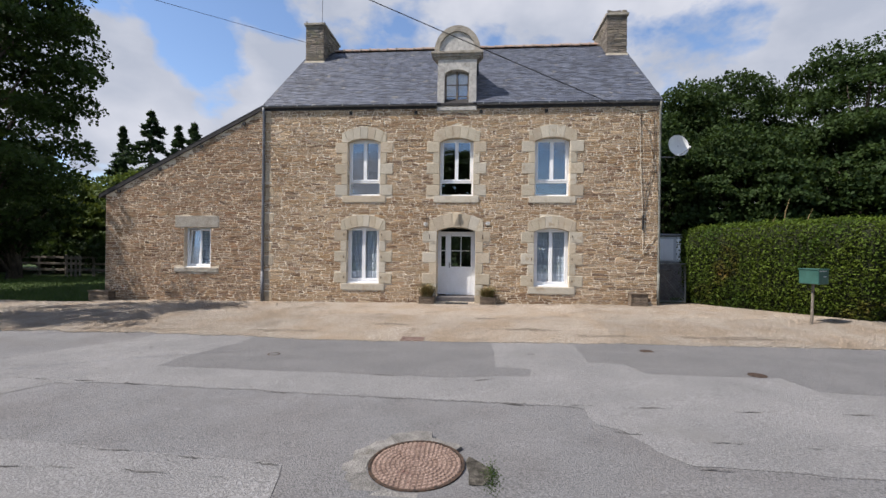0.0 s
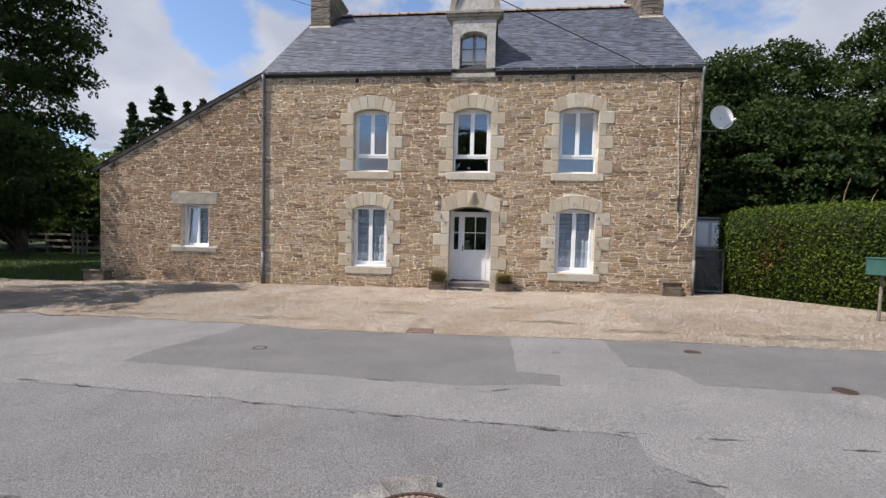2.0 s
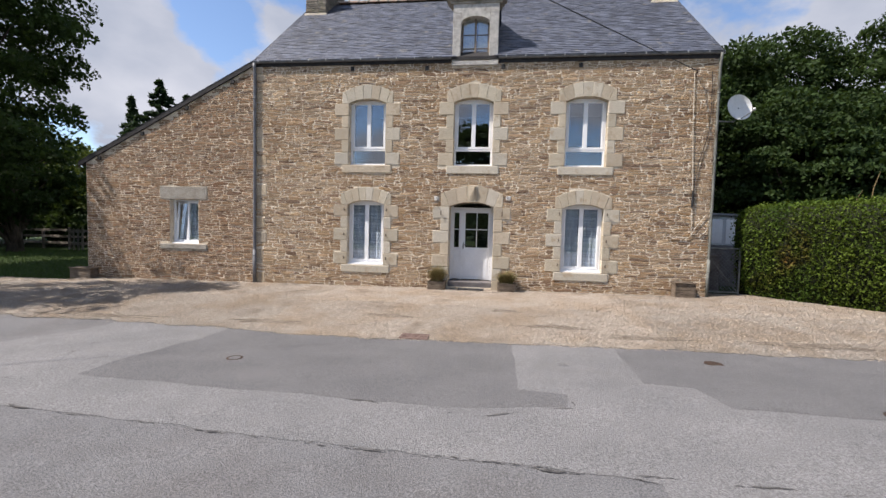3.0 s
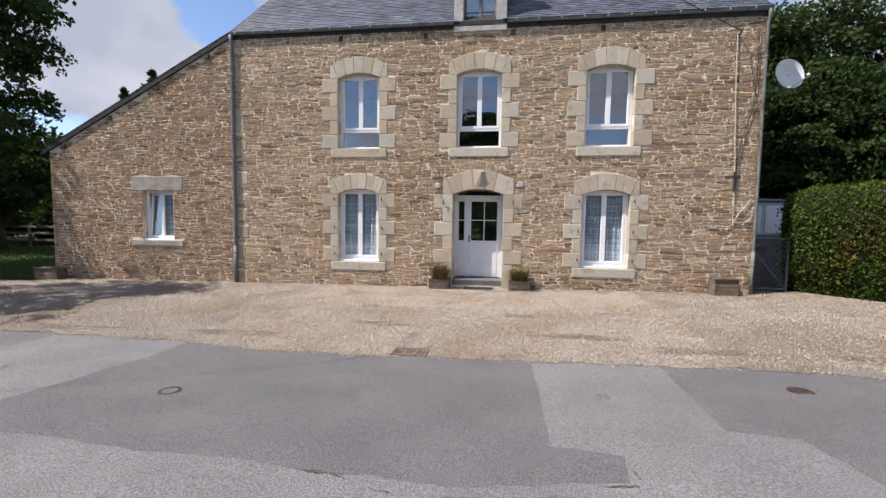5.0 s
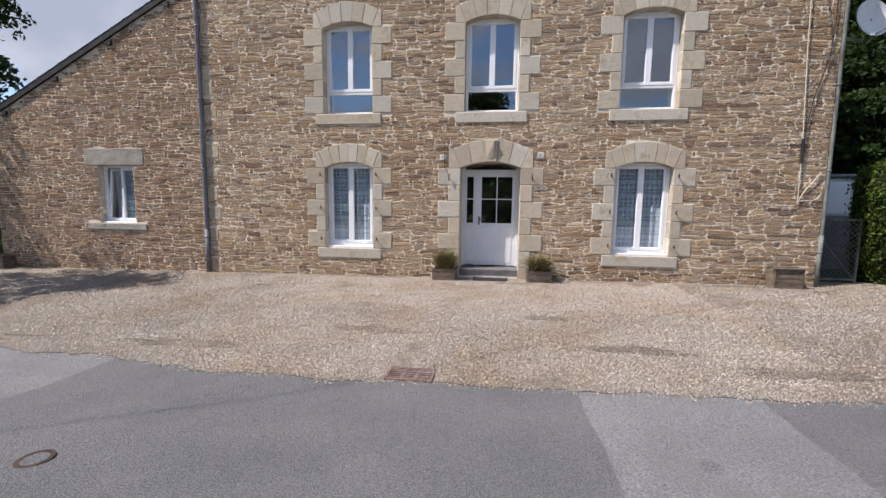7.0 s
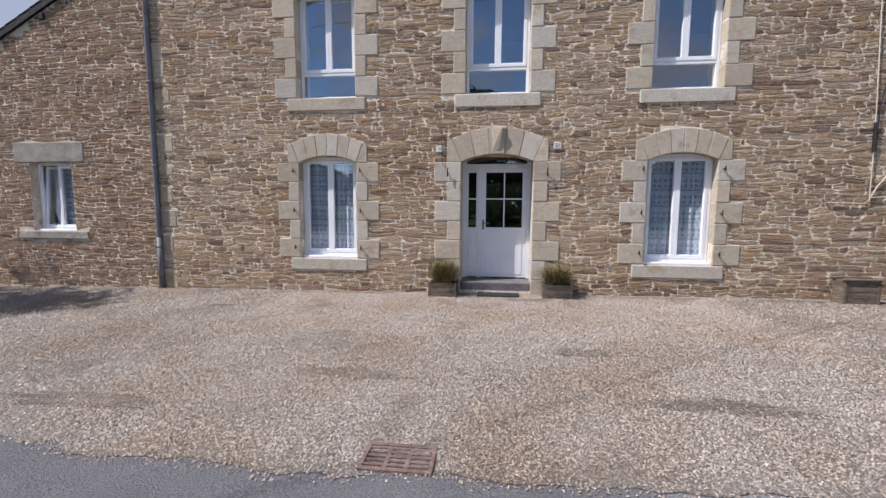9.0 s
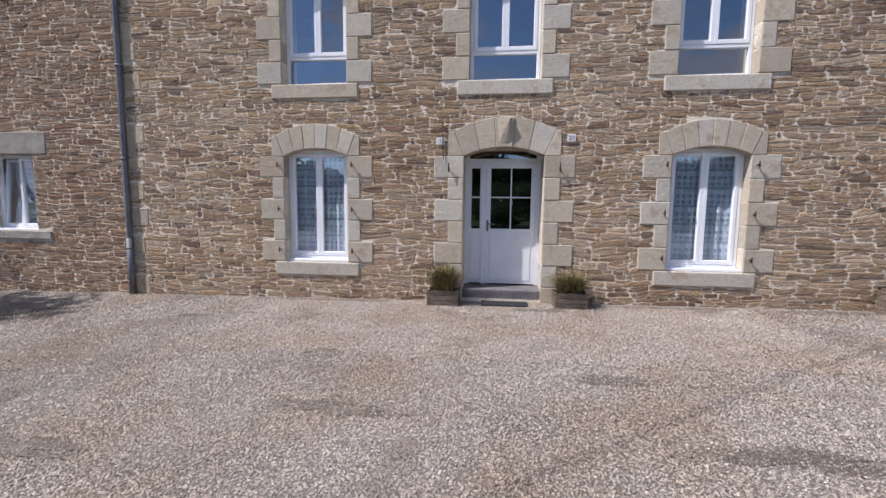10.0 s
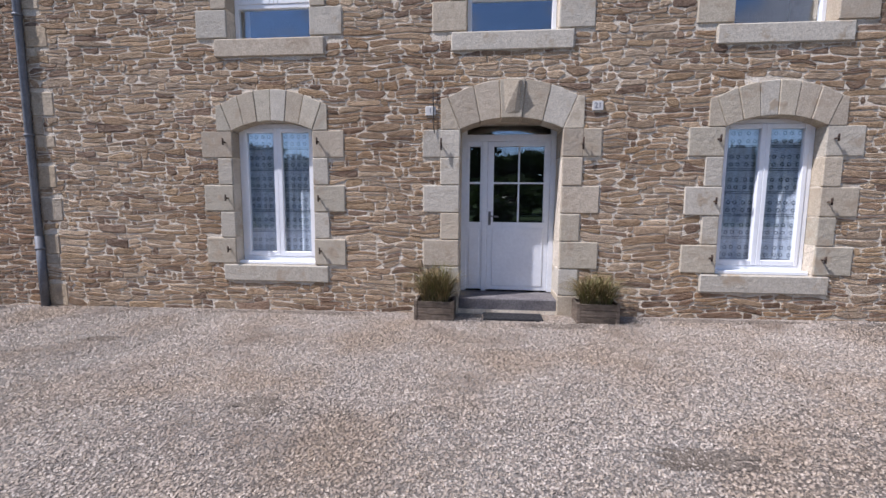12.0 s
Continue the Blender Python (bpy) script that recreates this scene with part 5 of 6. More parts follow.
# ---- planters ----
def planter(name, x0, x1, y0, y1, z0, z1, label, planks=3):
    top = thing(name, ((x0 + x1) / 2, (y0 + y1) / 2, z0), label, "planter", "wooden planters")
    h = (z1 - z0) / planks
    for i in range(planks):
        a, b = z0 + i * h + 0.003, z0 + (i + 1) * h - 0.003
        part("plank", boxes([(x0, x1, y0, y0 + 0.022, a, b)], 0.003), M_PLANTER, top)
        part("plank", boxes([(x0, x1, y1 - 0.022, y1, a, b)], 0.003), M_PLANTER, top)
        part("plank", boxes([(x0, x0 + 0.022, y0 + 0.023, y1 - 0.023, a, b)], 0.003), M_PLANTER, top)
        part("plank", boxes([(x1 - 0.022, x1, y0 + 0.023, y1 - 0.023, a, b)], 0.003), M_PLANTER, top)
    for x in (x0 - 0.004, x1 - 0.036):
        for y in (y0 - 0.006, y1 - 0.034):
            part("corner_post", boxes([(x, x + 0.04, y, y + 0.04, z0, z1 + 0.01)], 0.004), M_PLANTER, top)
    if name == "planter_trough":
        part("top_board", boxes([(x0 - 0.03, x1 + 0.03, y0 - 0.03, y0 + 0.05, z1, z1 + 0.025)], 0.004), M_PLANTER, top)
        part("top_board", boxes([(x0 - 0.03, x1 + 0.03, y1 - 0.05, y1 + 0.03, z1, z1 + 0.025)], 0.004), M_PLANTER, top)
    part("soil", boxes([(x0 + 0.024, x1 - 0.024, y0 + 0.024, y1 - 0.024, z0 + 0.02, z1 - 0.04)]), M_SOIL, top)
    return top


def tuft(x, y, z, n, h, spread_r, seed, label):
    top = thing("ornamental_grass", (x, y, z), label, "plant", "grasses in planters")
    rng = random.Random(seed)
    for mat, count in ((M_DRYGRASS, int(n * 0.68)), (M_BLADE_POT, int(n * 0.32))):
        vs, fs = [], []
        for _ in range(count):
            bx, by = x + rng.uniform(-0.15, 0.15), y + rng.uniform(-0.09, 0.09)
            a, l = rng.uniform(0, 2 * math.pi), h * rng.uniform(0.5, 1.15)
            out = spread_r * rng.uniform(0.2, 1.0)
            w = rng.uniform(0.004, 0.008)
            px, py = -math.sin(a) * w, math.cos(a) * w
            o = len(vs)
            for s in range(5):
                f = s / 4
                cx, cy = bx + math.cos(a) * out * f ** 1.6, by + math.sin(a) * out * f ** 1.6
                cz = z + l * (f - 0.38 * f ** 3 * out / spread_r)
                k = 1 - f * 0.9
                vs += [(cx - px * k, cy - py * k, cz), (cx + px * k, cy + py * k, cz)]
                if s:
                    fs.append((o + 2 * s - 2, o + 2 * s - 1, o + 2 * s + 1, o + 2 * s))
        tagged(part("blades", (vs, fs), mat, top), kind="stuff")


M_BLADE_POT = material("olive_blade", (0.09, 0.10, 0.03), (0.15, 0.15, 0.05), 6, 0.8, 0.0, vary=0.3)
for px in (-1.555, 0.32):
    gz = ground_z(px, 13.0) + 0.012
    planter("planter_box", px - 0.235, px + 0.235, 12.88, 13.16, gz, gz + 0.23, "weathered grey wooden planter box standing beside the door")
    tuft(px, 13.02, gz + 0.19, 1000, 0.50 if px < 0 else 0.40, 0.42, int(px * 10) + 40, "dry yellow-green grass growing in the planter")
gz = ground_z(4.82, 13.1) + 0.012
planter("planter_trough", 4.54, 5.02, 12.93, 13.18, gz, gz + 0.36, "grey wooden trough against the wall near the corner", 4)
gz = ground_z(-12.45, 13.1) + 0.012
planter("planter_trough", -12.75, -12.05, 12.90, 13.16, gz, gz + 0.30, "dark wooden trough beside the lean-to corner", 3)

# ---- manhole, drain and small covers in the road ----
def disc(cx, cy, r, h0, h1, n=40):
    vs = [(cx + r * math.cos(2 * math.pi * i / n), cy + r * math.sin(2 * math.pi * i / n), z) for z in (h0, h1) for i in range(n)]
    return vs, [tuple(range(n, 2 * n))] + [(i, (i + 1) % n, (i + 1) % n + n, i + n) for i in range(n)]


mx, my, mr = -0.41, 3.09, 0.355
mz = ground_z(mx, my)
mtilt = Matrix.Translation((mx, my, mz)) @ pose(0, 0, 0, 1.0, -0.7, 0)
manhole = thing("manhole_cover", (mx, my, mz), "rust-red cast iron manhole cover with raised pattern", "manhole cover")


def tilted(geo):
    return [tuple(mtilt @ Vector(v)) for v in geo[0]], geo[1]


part("lid", tilted(disc(0, 0, mr - 0.025, -0.02, 0.014)), M_CAST_DARK, manhole)
rim_o, rim_i = disc(0, 0, mr, -0.02, 0.020)[0], disc(0, 0, mr - 0.02, -0.02, 0.020)[0]
n = 40
rv = rim_o + rim_i
rf = [(i, (i + 1) % n, (i + 1) % n + n, i + n) for i in range(n)] + [(n + i, n + (i + 1) % n, 3 * n + (i + 1) % n, 3 * n + i) for i in range(n)] + [(2 * n + (i + 1) % n, 2 * n + i, 3 * n + i, 3 * n + (i + 1) % n) for i in range(n)]
part("rim", tilted((rv, rf)), M_IRON, manhole, "dark iron rim")
sv, sf = [], []
rng = random.Random(4)
for ringno in range(1, 10):
    r = 0.035 * ringno
    count = max(6, int(2 * math.pi * r / 0.038))
    for j in range(count):
        a = 2 * math.pi * (j + 0.5 * (ringno % 2)) / count
        cx, cy = r * math.cos(a), r * math.sin(a)
        o = len(sv)
        for z, q in ((0.012, 1.0), (0.021, 0.72)):
            for da, dr in ((-0.5, -0.5), (0.5, -0.5), (0.5, 0.5), (-0.5, 0.5)):
                rr, aa = r + dr * 0.023 * q, a + da * 0.027 * q / r
                sv.append((rr * math.cos(aa), rr * math.sin(aa), z))
        sf += [(o + 4, o + 5, o + 6, o + 7)] + [(o + i, o + (i + 1) % 4, o + 4 + (i + 1) % 4, o + 4 + i) for i in range(4)]
tagged(part("studs", tilted((sv, sf)), M_CAST, manhole, "raised studs in rings"), kind="stuff")
collar = thing("manhole_collar", (mx, my, mz), "broken ring of worn concrete around the manhole", "concrete collar", kind="structure")
rng = random.Random(12)
count = 9
for i in range(count):
    if i in (0, 8):
        continue
    a0, a1 = 2 * math.pi * i / count + 0.006, 2 * math.pi * (i + 1) / count - 0.006
    ro = mr + rng.uniform(0.13, 0.21)
    if i in (0, 1):
        ro = mr + 0.10
    o = []
    for j in range(6):
        a = a0 + (a1 - a0) * j / 5
        rr = ro + rng.uniform(-0.035, 0.03)
        o.append((rr * math.cos(a) - 0.03, rr * math.sin(a)))
    for j in range(5, -1, -1):
        a = a0 + (a1 - a0) * j / 5
        o.append(((mr + 0.012) * math.cos(a), (mr + 0.012) * math.sin(a)))
    h = rng.uniform(0.006, 0.013)
    k = len(o)
    vs = [(x, y, -0.05) for x, y in o] + [(x, y, h) for x, y in o]
    part("concrete_piece", tilted((vs, [tuple(range(k, 2 * k))] + [(q, (q + 1) % k, (q + 1) % k + k, q + k) for q in range(k)])), M_CONCRETE, collar)
crack([(-1.06, 2.75), (-1.04, 3.2), (-0.92, 3.5), (-0.6, 3.64), (-0.2, 3.6), (0.05, 3.4)], 0.010, 21)
M_BROKEN = material("dirty_broken_concrete", (0.05, 0.045, 0.036), (0.17, 0.155, 0.13), 16, 1.0, 1.0, 50, lumps=0.05, lump_scale=14)
moss = thing("moss", (0.05, 3.0, ground_z(0.05, 3)), "small patch of moss beside the manhole", "moss", kind="stuff")
rng = random.Random(9)
vs, fs = [], []
for _ in range(500):
    x, y = 0.13 + rng.gauss(0, 0.03), 2.98 + rng.gauss(0, 0.10)
    z, s, o = ground_z(x, y) + 0.004, rng.uniform(0.003, 0.006), len(vs)
    vs += [(x - s, y, z), (x + s, y, z), (x, y + s, z + s * 1.4), (x, y - s, z + s)]
    fs += [(0 + o, 1 + o, 2 + o), (1 + o, o, 3 + o)]
part("tufts", (vs, fs), M_GRASS, moss)
patch("broken_edge", [(-0.01, 2.84), (0.08, 2.86), (0.13, 2.96), (0.12, 3.10), (0.06, 3.20), (-0.02, 3.26), (-0.05, 3.16), (-0.03, 2.98)], M_BROKEN, 0.007, 61, "broken dirty hollow beside the manhole")

gx0, gx1, gy0, gy1 = -1.53, -1.05, 8.38, 8.68
gzz = ground_z(-1.29, 8.53) + 0.02
grate = thing("drain_grate", (-1.29, 8.53, gzz), "rusty cast iron drain grate set in the gravel edge", "drain grate")
part("pit", boxes([(gx0 + 0.02, gx1 - 0.02, gy0 + 0.02, gy1 - 0.02, gzz - 0.10, gzz - 0.055)]), M_BLACK, grate)
M_GRATE = material("brown_rusted_grate", (0.15, 0.10, 0.085), (0.24, 0.17, 0.145), 14, 0.85, 0.4, 70, metal=0.2)
part("frame", boxes([(gx0, gx1, gy0, gy0 + 0.03, gzz - 0.06, gzz + 0.012), (gx0, gx1, gy1 - 0.03, gy1, gzz - 0.06, gzz + 0.012),
     (gx0, gx0 + 0.03, gy0 + 0.031, gy1 - 0.031, gzz - 0.06, gzz + 0.012), (gx1 - 0.03, gx1, gy0 + 0.031, gy1 - 0.031, gzz - 0.06, gzz + 0.012)], 0.004), M_GRATE, grate)
for k in range(5):
    y = gy0 + 0.055 + k * 0.046
    part("bar", boxes([(gx0 + 0.03, gx1 - 0.03, y, y + 0.019, gzz - 0.03, gzz + 0.008)], 0.004), M_GRATE, grate)
for x in (gx0 + 0.155, gx1 - 0.185):
    part("cross_bar", boxes([(x, x + 0.03, gy0 + 0.031, gy1 - 0.031, gzz - 0.035, gzz + 0.006)], 0.003), M_GRATE, grate)


def small_cover(x, y, r, label, hollow=True, ring_mat=None):
    z = ground_z(x, y) + 0.006
    top = thing("valve_cover", (x, y, z), label, "valve cover", "small covers in the road")
    part("lid", disc(x, y, r * 0.83, z - 0.01, z + 0.006, 20), M_IRON if not hollow else M_ASPHALT_DARK, top)
    o = disc(x, y, r, z - 0.01, z + 0.008, 20)[0]
    i = disc(x, y, r * 0.72, z - 0.01, z + 0.008, 20)[0]
    part("ring", (o + i, [(q, (q + 1) % 20, (q + 1) % 20 + 20, q + 20) for q in range(20)] + [(20 + q, 20 + (q + 1) % 20, 60 + (q + 1) % 20, 60 + q) for q in range(20)]), ring_mat or M_IRON, top)


small_cover(-3.29, 6.66, 0.10, "small round iron valve cover in the asphalt")
small_cover(3.74, 5.95, 0.11, "small dark iron cover in the asphalt", False)
small_cover(0.92, 7.24, 0.07, "small faded valve cover in the asphalt", True, M_ASPHALT)
small_cover(3.03, 7.80, 0.12, "small dark valve cover in the asphalt", False)

# ---- mailbox ----
mbx, mby = 7.55, 10.23
mbz = ground_z(mbx, mby)
mail = thing("mailbox", (mbx, mby, mbz), "dark green metal mailbox on a pale post", "mailbox")
mt = pose(mbx + 0.03, mby, mbz, 0, 0, 28)


def turned(bm, m):
    bmesh.ops.transform(bm, matrix=m, verts=bm.verts[:])
    return bm


part("post", tube([(mbx, mby, mbz - 0.05), (mbx + 0.02, mby, mbz + 0.96)], 0.027, 8), M_FENCE, mail, "pale weathered post")
mb_body = part("box", turned(boxes([(-0.20, 0.20, -0.19, 0.19, 0.92, 1.24)], 0.012), mt), M_MAILBOX, mail)
part("lid", turned(boxes([(-0.215, 0.215, -0.205, 0.205, 1.24, 1.265)], 0.008), mt), M_MAILBOX, mail)
part("flap", turned(boxes([(-0.17, 0.17, -0.20, -0.19, 1.15, 1.20)], 0.003), mt), M_MAILBOX, mb_body)
part("name_label", turned(boxes([(-0.18, 0.10, -0.2005, -0.1905, 1.205, 1.225)], 0.002), mt), M_PLATE, mb_body, "white name label")
part("lock", turned(boxes([(-0.02, 0.08, -0.202, -0.19, 1.08, 1.10)], 0.003), mt), M_PLATE, mb_body)

# ---- foliage ----
def leaf_cards(points, size, seed, flat=0.0, long=1.5):
    """A folded leaf of two quads for each point, turned at random."""
    rng = np.random.default_rng(seed)
    p = np.asarray(points, dtype=np.float64)
    n = len(p)
    a = rng.normal(size=(n, 3))
    a[:, 2] *= 1 - flat
    a /= np.linalg.norm(a, axis=1)[:, None]
    b = np.cross(a, rng.normal(size=(n, 3)))
    b /= np.linalg.norm(b, axis=1)[:, None]
    c = np.cross(a, b)
    s = (size * rng.uniform(0.6, 1.35, n))[:, None]
    tip0, tip1 = p - a * s * long * 0.5, p + a * s * long * 0.5
    fold = c * s * 0.12
    v = np.stack([tip0, p + b * s * 0.45 + fold, tip1, p - b * s * 0.45 + fold], 1).reshape(-1, 3)
    i = np.arange(n)[:, None] * 4
    f = np.concatenate([i + np.array([[0, 1, 2]]), i + np.array([[0, 2, 3]])], 1).reshape(-1, 3)
    return v, f


def quick_mesh(name, v, f, mat):
    me = bpy.data.meshes.new(name)
    v, f = np.asarray(v, np.float32), np.asarray(f, np.int32)
    me.vertices.add(len(v))
    me.vertices.foreach_set("co", v.ravel())
    k = f.shape[1]
    me.loops.add(f.size)
    me.loops.foreach_set("vertex_index", f.ravel())
    me.polygons.add(len(f))
    me.polygons.foreach_set("loop_start", np.arange(0, f.size, k, dtype=np.int32))
    me.update(calc_edges=True)
    me.materials.append(mat)
    return me


def under(parent, name, me, label=""):
    ob = new(name, me)
    ob.parent, ob.matrix_parent_inverse = parent, parent.matrix_basis.inverted()
    if label:
        tagged(ob, label)
    return ob


def broad_tree(x, y, height, radius, base, seed, leaf, size, clumps, per, mat, label, group="", trunk=0.3, clump=0.75):
    """A trunk that forks into limbs; leaves hang in clumps at the limbs' ends, uneven, with gaps."""
    z0 = ground_z(x, y) - 0.05
    tree = thing(leaf, (x, y, z0), label, "tree", group)
    rng = random.Random(seed)
    nr = np.random.default_rng(seed)
    lean = Vector((rng.uniform(-0.5, 0.5), rng.uniform(-0.5, 0.5), 0))
    stem = [Vector((x, y, z0)) + lean * (f * f) + Vector((0.15 * math.sin(f * 5 + seed), 0.12 * math.cos(f * 4), height * 0.78 * f)) for f in np.linspace(0, 1, 9).tolist()]
    tv, tf = tube(stem, [trunk * (1.25 if i == 0 else 1) * (1 - 0.105 * i) for i in range(9)], 9)
    ends = []
    mid = Vector((x, y, z0 + base + (height - base) * 0.5)) + lean
    for k in range(clumps):
        d = Vector((rng.gauss(0, 1), rng.gauss(0, 1), rng.gauss(0, 1))).normalized()
        q = rng.uniform(0.45, 1.0) ** 0.6 * (0.82 + 0.32 * noise.noise(d * 1.7 + Vector((seed, 0, 0))))
        e = mid + Vector((d.x * radius * q, d.y * radius * q, d.z * (height - base) * 0.5 * q))
        ends.append(e)
    for e in ends[: min(len(ends), 34)]:
        f = max(0.12, min(0.95, (e.z - z0) / height - 0.22))
        s = stem[int(f * 8)]
        knee = s.lerp(e, 0.5) + Vector((rng.uniform(-0.4, 0.4), rng.uniform(-0.4, 0.4), rng.uniform(0.0, 0.5)))
        r = trunk * 0.34 * (1 - f * 0.6)
        v2, f2 = tube([s, s.lerp(knee, 0.55), knee, e], [r, r * 0.75, r * 0.5, r * 0.12], 5)
        tf += [tuple(i + len(tv) for i in q) for q in f2]
        tv += v2
    part("trunk", (tv, tf), M_BARK, tree, "dark bark trunk and limbs", True)
    pts = []
    for e in ends:
        cr = clump * rng.uniform(0.7, 1.4)
        w = nr.normal(size=(per, 3))
        w /= np.linalg.norm(w, axis=1)[:, None]
        w[:, 2] = np.where(w[:, 2] < -0.3, -w[:, 2] * 0.6, w[:, 2])
        w *= (nr.uniform(0.35, 1.0, size=(per, 1)) ** 0.5) * np.array([cr, cr, cr * 0.62])
        pts.append(np.array(e) + w)
    v, f = leaf_cards(np.concatenate(pts), size, seed + 1)
    tagged(under(tree, "crown", quick_mesh("crown", v, f, mat)), kind="stuff")
    return tree


def conifer(x, y, height, radius, seed, label):
    z0 = ground_z(x, y) - 0.05
    tree = thing("conifer", (x, y, z0), label, "tree", "far conifers")
    rng = random.Random(seed)
    nr = np.random.default_rng(seed)
    part("trunk", tube([(x, y, z0), (x, y, z0 + height * 0.5), (x, y, z0 + height)], [0.25, 0.15, 0.02], 8), M_BARK, tree, smooth=True)
    pts = []
    z = 0.12
    while z < 0.985:
        r = radius * (1 - z) * rng.uniform(0.55, 1.2) + 0.03
        for _ in range(rng.randint(5, 8)):
            a = rng.uniform(0, 2 * math.pi)
            t = nr.uniform(0.05, 1, size=(64, 1)) ** 0.7
            arm = np.array([[math.cos(a) * r, math.sin(a) * r, -0.28 * r]])
            zz = min(0.99, z + rng.uniform(-0.035, 0.02))
            pts.append(np.array([[x, y, z0 + zz * height]]) + arm * rng.uniform(0.6, 1.15) * t + nr.normal(size=(64, 3)) * (0.04 + 0.12 * (1 - z)))
        z += 0.042
    v, f = leaf_cards(np.concatenate(pts), 0.20, seed, 0.4, 2.4)
    tagged(under(tree, "crown", quick_mesh("crown", v, f, M_NEEDLE)), kind="stuff")


# ---- trees ----
broad_tree(-19.5, 14.2, 16.8, 5.2, 1.0, 3, "oak_tree", 0.13, 360, 165, M_LEAF_OAK, "large dark green oak standing beside the lean-to", trunk=0.42, clump=0.82)
# The second oak is unseen, added and thinned to throw dappled shade on the gravel.
broad_tree(-15.2, 7.9, 12.6, 2.2, 4.6, 8, "oak_tree", 0.13, 66, 75, M_LEAF_OAK, "tall oak added out of view to shade the forecourt", trunk=0.30, clump=0.6)
for i, (x, y, h, r) in enumerate(((9.5, 22.5, 10.4, 4.0), (13.6, 24.0, 11.7, 4.3), (18.6, 23.0, 13.2, 4.6), (23.6, 21.0, 8.6, 2.8), (11.6, 20.2, 7.6, 3.3), (16.8, 19.6, 8.4, 3.5), (8.6, 28.0, 10.5, 4.5), (31, 20, 12.5, 5.0))):
    broad_tree(x, y, h, r, 0.8, 20 + i, "garden_tree", 0.12, 175, 290, M_LEAF_WOOD, "dense dark green broadleaf tree in the garden", "garden trees", clump=0.92)
for i, (x, y, h, r) in enumerate(((-24.8, 20.6, 7.6, 3.2), (-32.5, 29, 6.5, 4.0), (-28.3, 27.5, 7.0, 3.4), (-34, 25, 8.5, 4.2), (-25.0, 28, 7.3, 3.6), (-33, 19.5, 10, 4.4), (-21.5, 29, 6.6, 3.4), (-27, 18, 5.5, 2.6), (-37, 28, 7.0, 4.2), (-41, 24, 8.0, 4.4), (-31, 25.2, 2.6, 2.4), (-27, 25.4, 2.4, 2.2), (-23, 25.6, 2.6, 2.2), (-35.5, 24.6, 3.0, 2.6))):
    broad_tree(x, y, h, r, 0.3, 50 + i, "bushy_tree", 0.17, 110, 110, M_LEAF_LIGHT if i in (2, 4, 6) else M_LEAF_WOOD, "bushy green tree behind the lawn fence", "trees behind the fence", clump=0.9)
conifer(-32.4, 36, 12.8, 4.0, 5, "slender dark conifer against the sky")
conifer(-29.7, 36, 14.2, 8.5, 6, "dark dense conifer against the sky")
conifer(-27.0, 36, 12.8, 4.6, 7, "dark conifer behind the lean-to roof")
conifer(-25.5, 36, 13.0, 4.0, 9, "narrow dark conifer behind the lean-to roof")
for i, x in enumerate((-44, -36, -28, -21, -14, -7, -2.5, 3, 10, 17, 24, 32, 41)):
    broad_tree(x, -25 - 3 * (i % 3), 15.6 if i == 6 else 6.2 + 1.1 * ((i * 7) % 3), 3.0 if i == 6 else 4.6, 0.2, 70 + i, "far_tree", 0.34, 110, 70, M_LEAF_WOOD, "far green tree across the road", "trees across the road", clump=1.4)

for i in range(11):
    broad_tree(-25 + i * 5, -9.5 - 0.6 * (i % 2), 3.4, 3.2, -0.4, 90 + i, "roadside_bush", 0.22, 46, 70, M_LEAF_OAK, "dense dark roadside bush across the road", "bushes across the road", trunk=0.12, clump=0.8)

# ---- hedge ----
hedge = thing("hedge", (8.2, 12.2, 0), "clipped green hedge with brown patches beside the house", "hedge")
HA, HB, HC = Vector((6.20, 13.82, 0)), Vector((8.80, 10.20, 0)), Vector((24.0, 9.3, 0))


def hedge_profile():
    """Half the outline over the thickness: front foot to back foot."""
    return [(-0.16, 0.0), (-0.24, 0.25), (-0.40, 0.60), (-0.54, 1.2), (-0.64, 1.8), (-0.60, 2.08), (-0.46, 2.26), (-0.25, 2.35), (0.0, 2.37), (0.3, 2.34), (0.55, 2.2), (0.62, 1.5), (0.6, 0.0)]


def hedge_line():
    pts, s = [], 0.18
    for a, b in ((HA, HB), (HB, HC)):
        n = int((b - a).length / s)
        pts += [a.lerp(b, i / n) for i in range(n)]
    return pts


hv, hf = [], []
line = hedge_line()
prof = hedge_profile()
for i, p in enumerate(line):
    d = (line[min(i + 6, len(line) - 1)] - line[max(i - 6, 0)]).normalized()
    out = Vector((-d.y, d.x, 0))
    end = min(1.0, (i * 0.18 + 0.12) / 0.5)
    for j, (t, z) in enumerate(prof):
        zz = z if z < 1.6 else 1.6 + (z - 1.6) * (0.72 + 0.28 * end)
        bump = 0.05 * noise.noise((p.x * 1.1, p.y * 1.1, z * 1.3))
        q = p + out * (0.64 + (t * (0.55 + 0.45 * end)) + bump * (1 if t > 0 else -1)) + Vector((0, 0, ground_z(p.x, p.y) + zz + bump * 0.5))
        hv.append(tuple(q))
    if i:
        o, k = (i - 1) * len(prof), len(prof)
        hf += [(o + j, o + k + j, o + k + j + 1, o + j + 1) for j in range(k - 1)]
hf += [tuple(range(len(prof)))[::-1], tuple(range(len(hv) - len(prof), len(hv)))]
rng = np.random.default_rng(31)
core = []
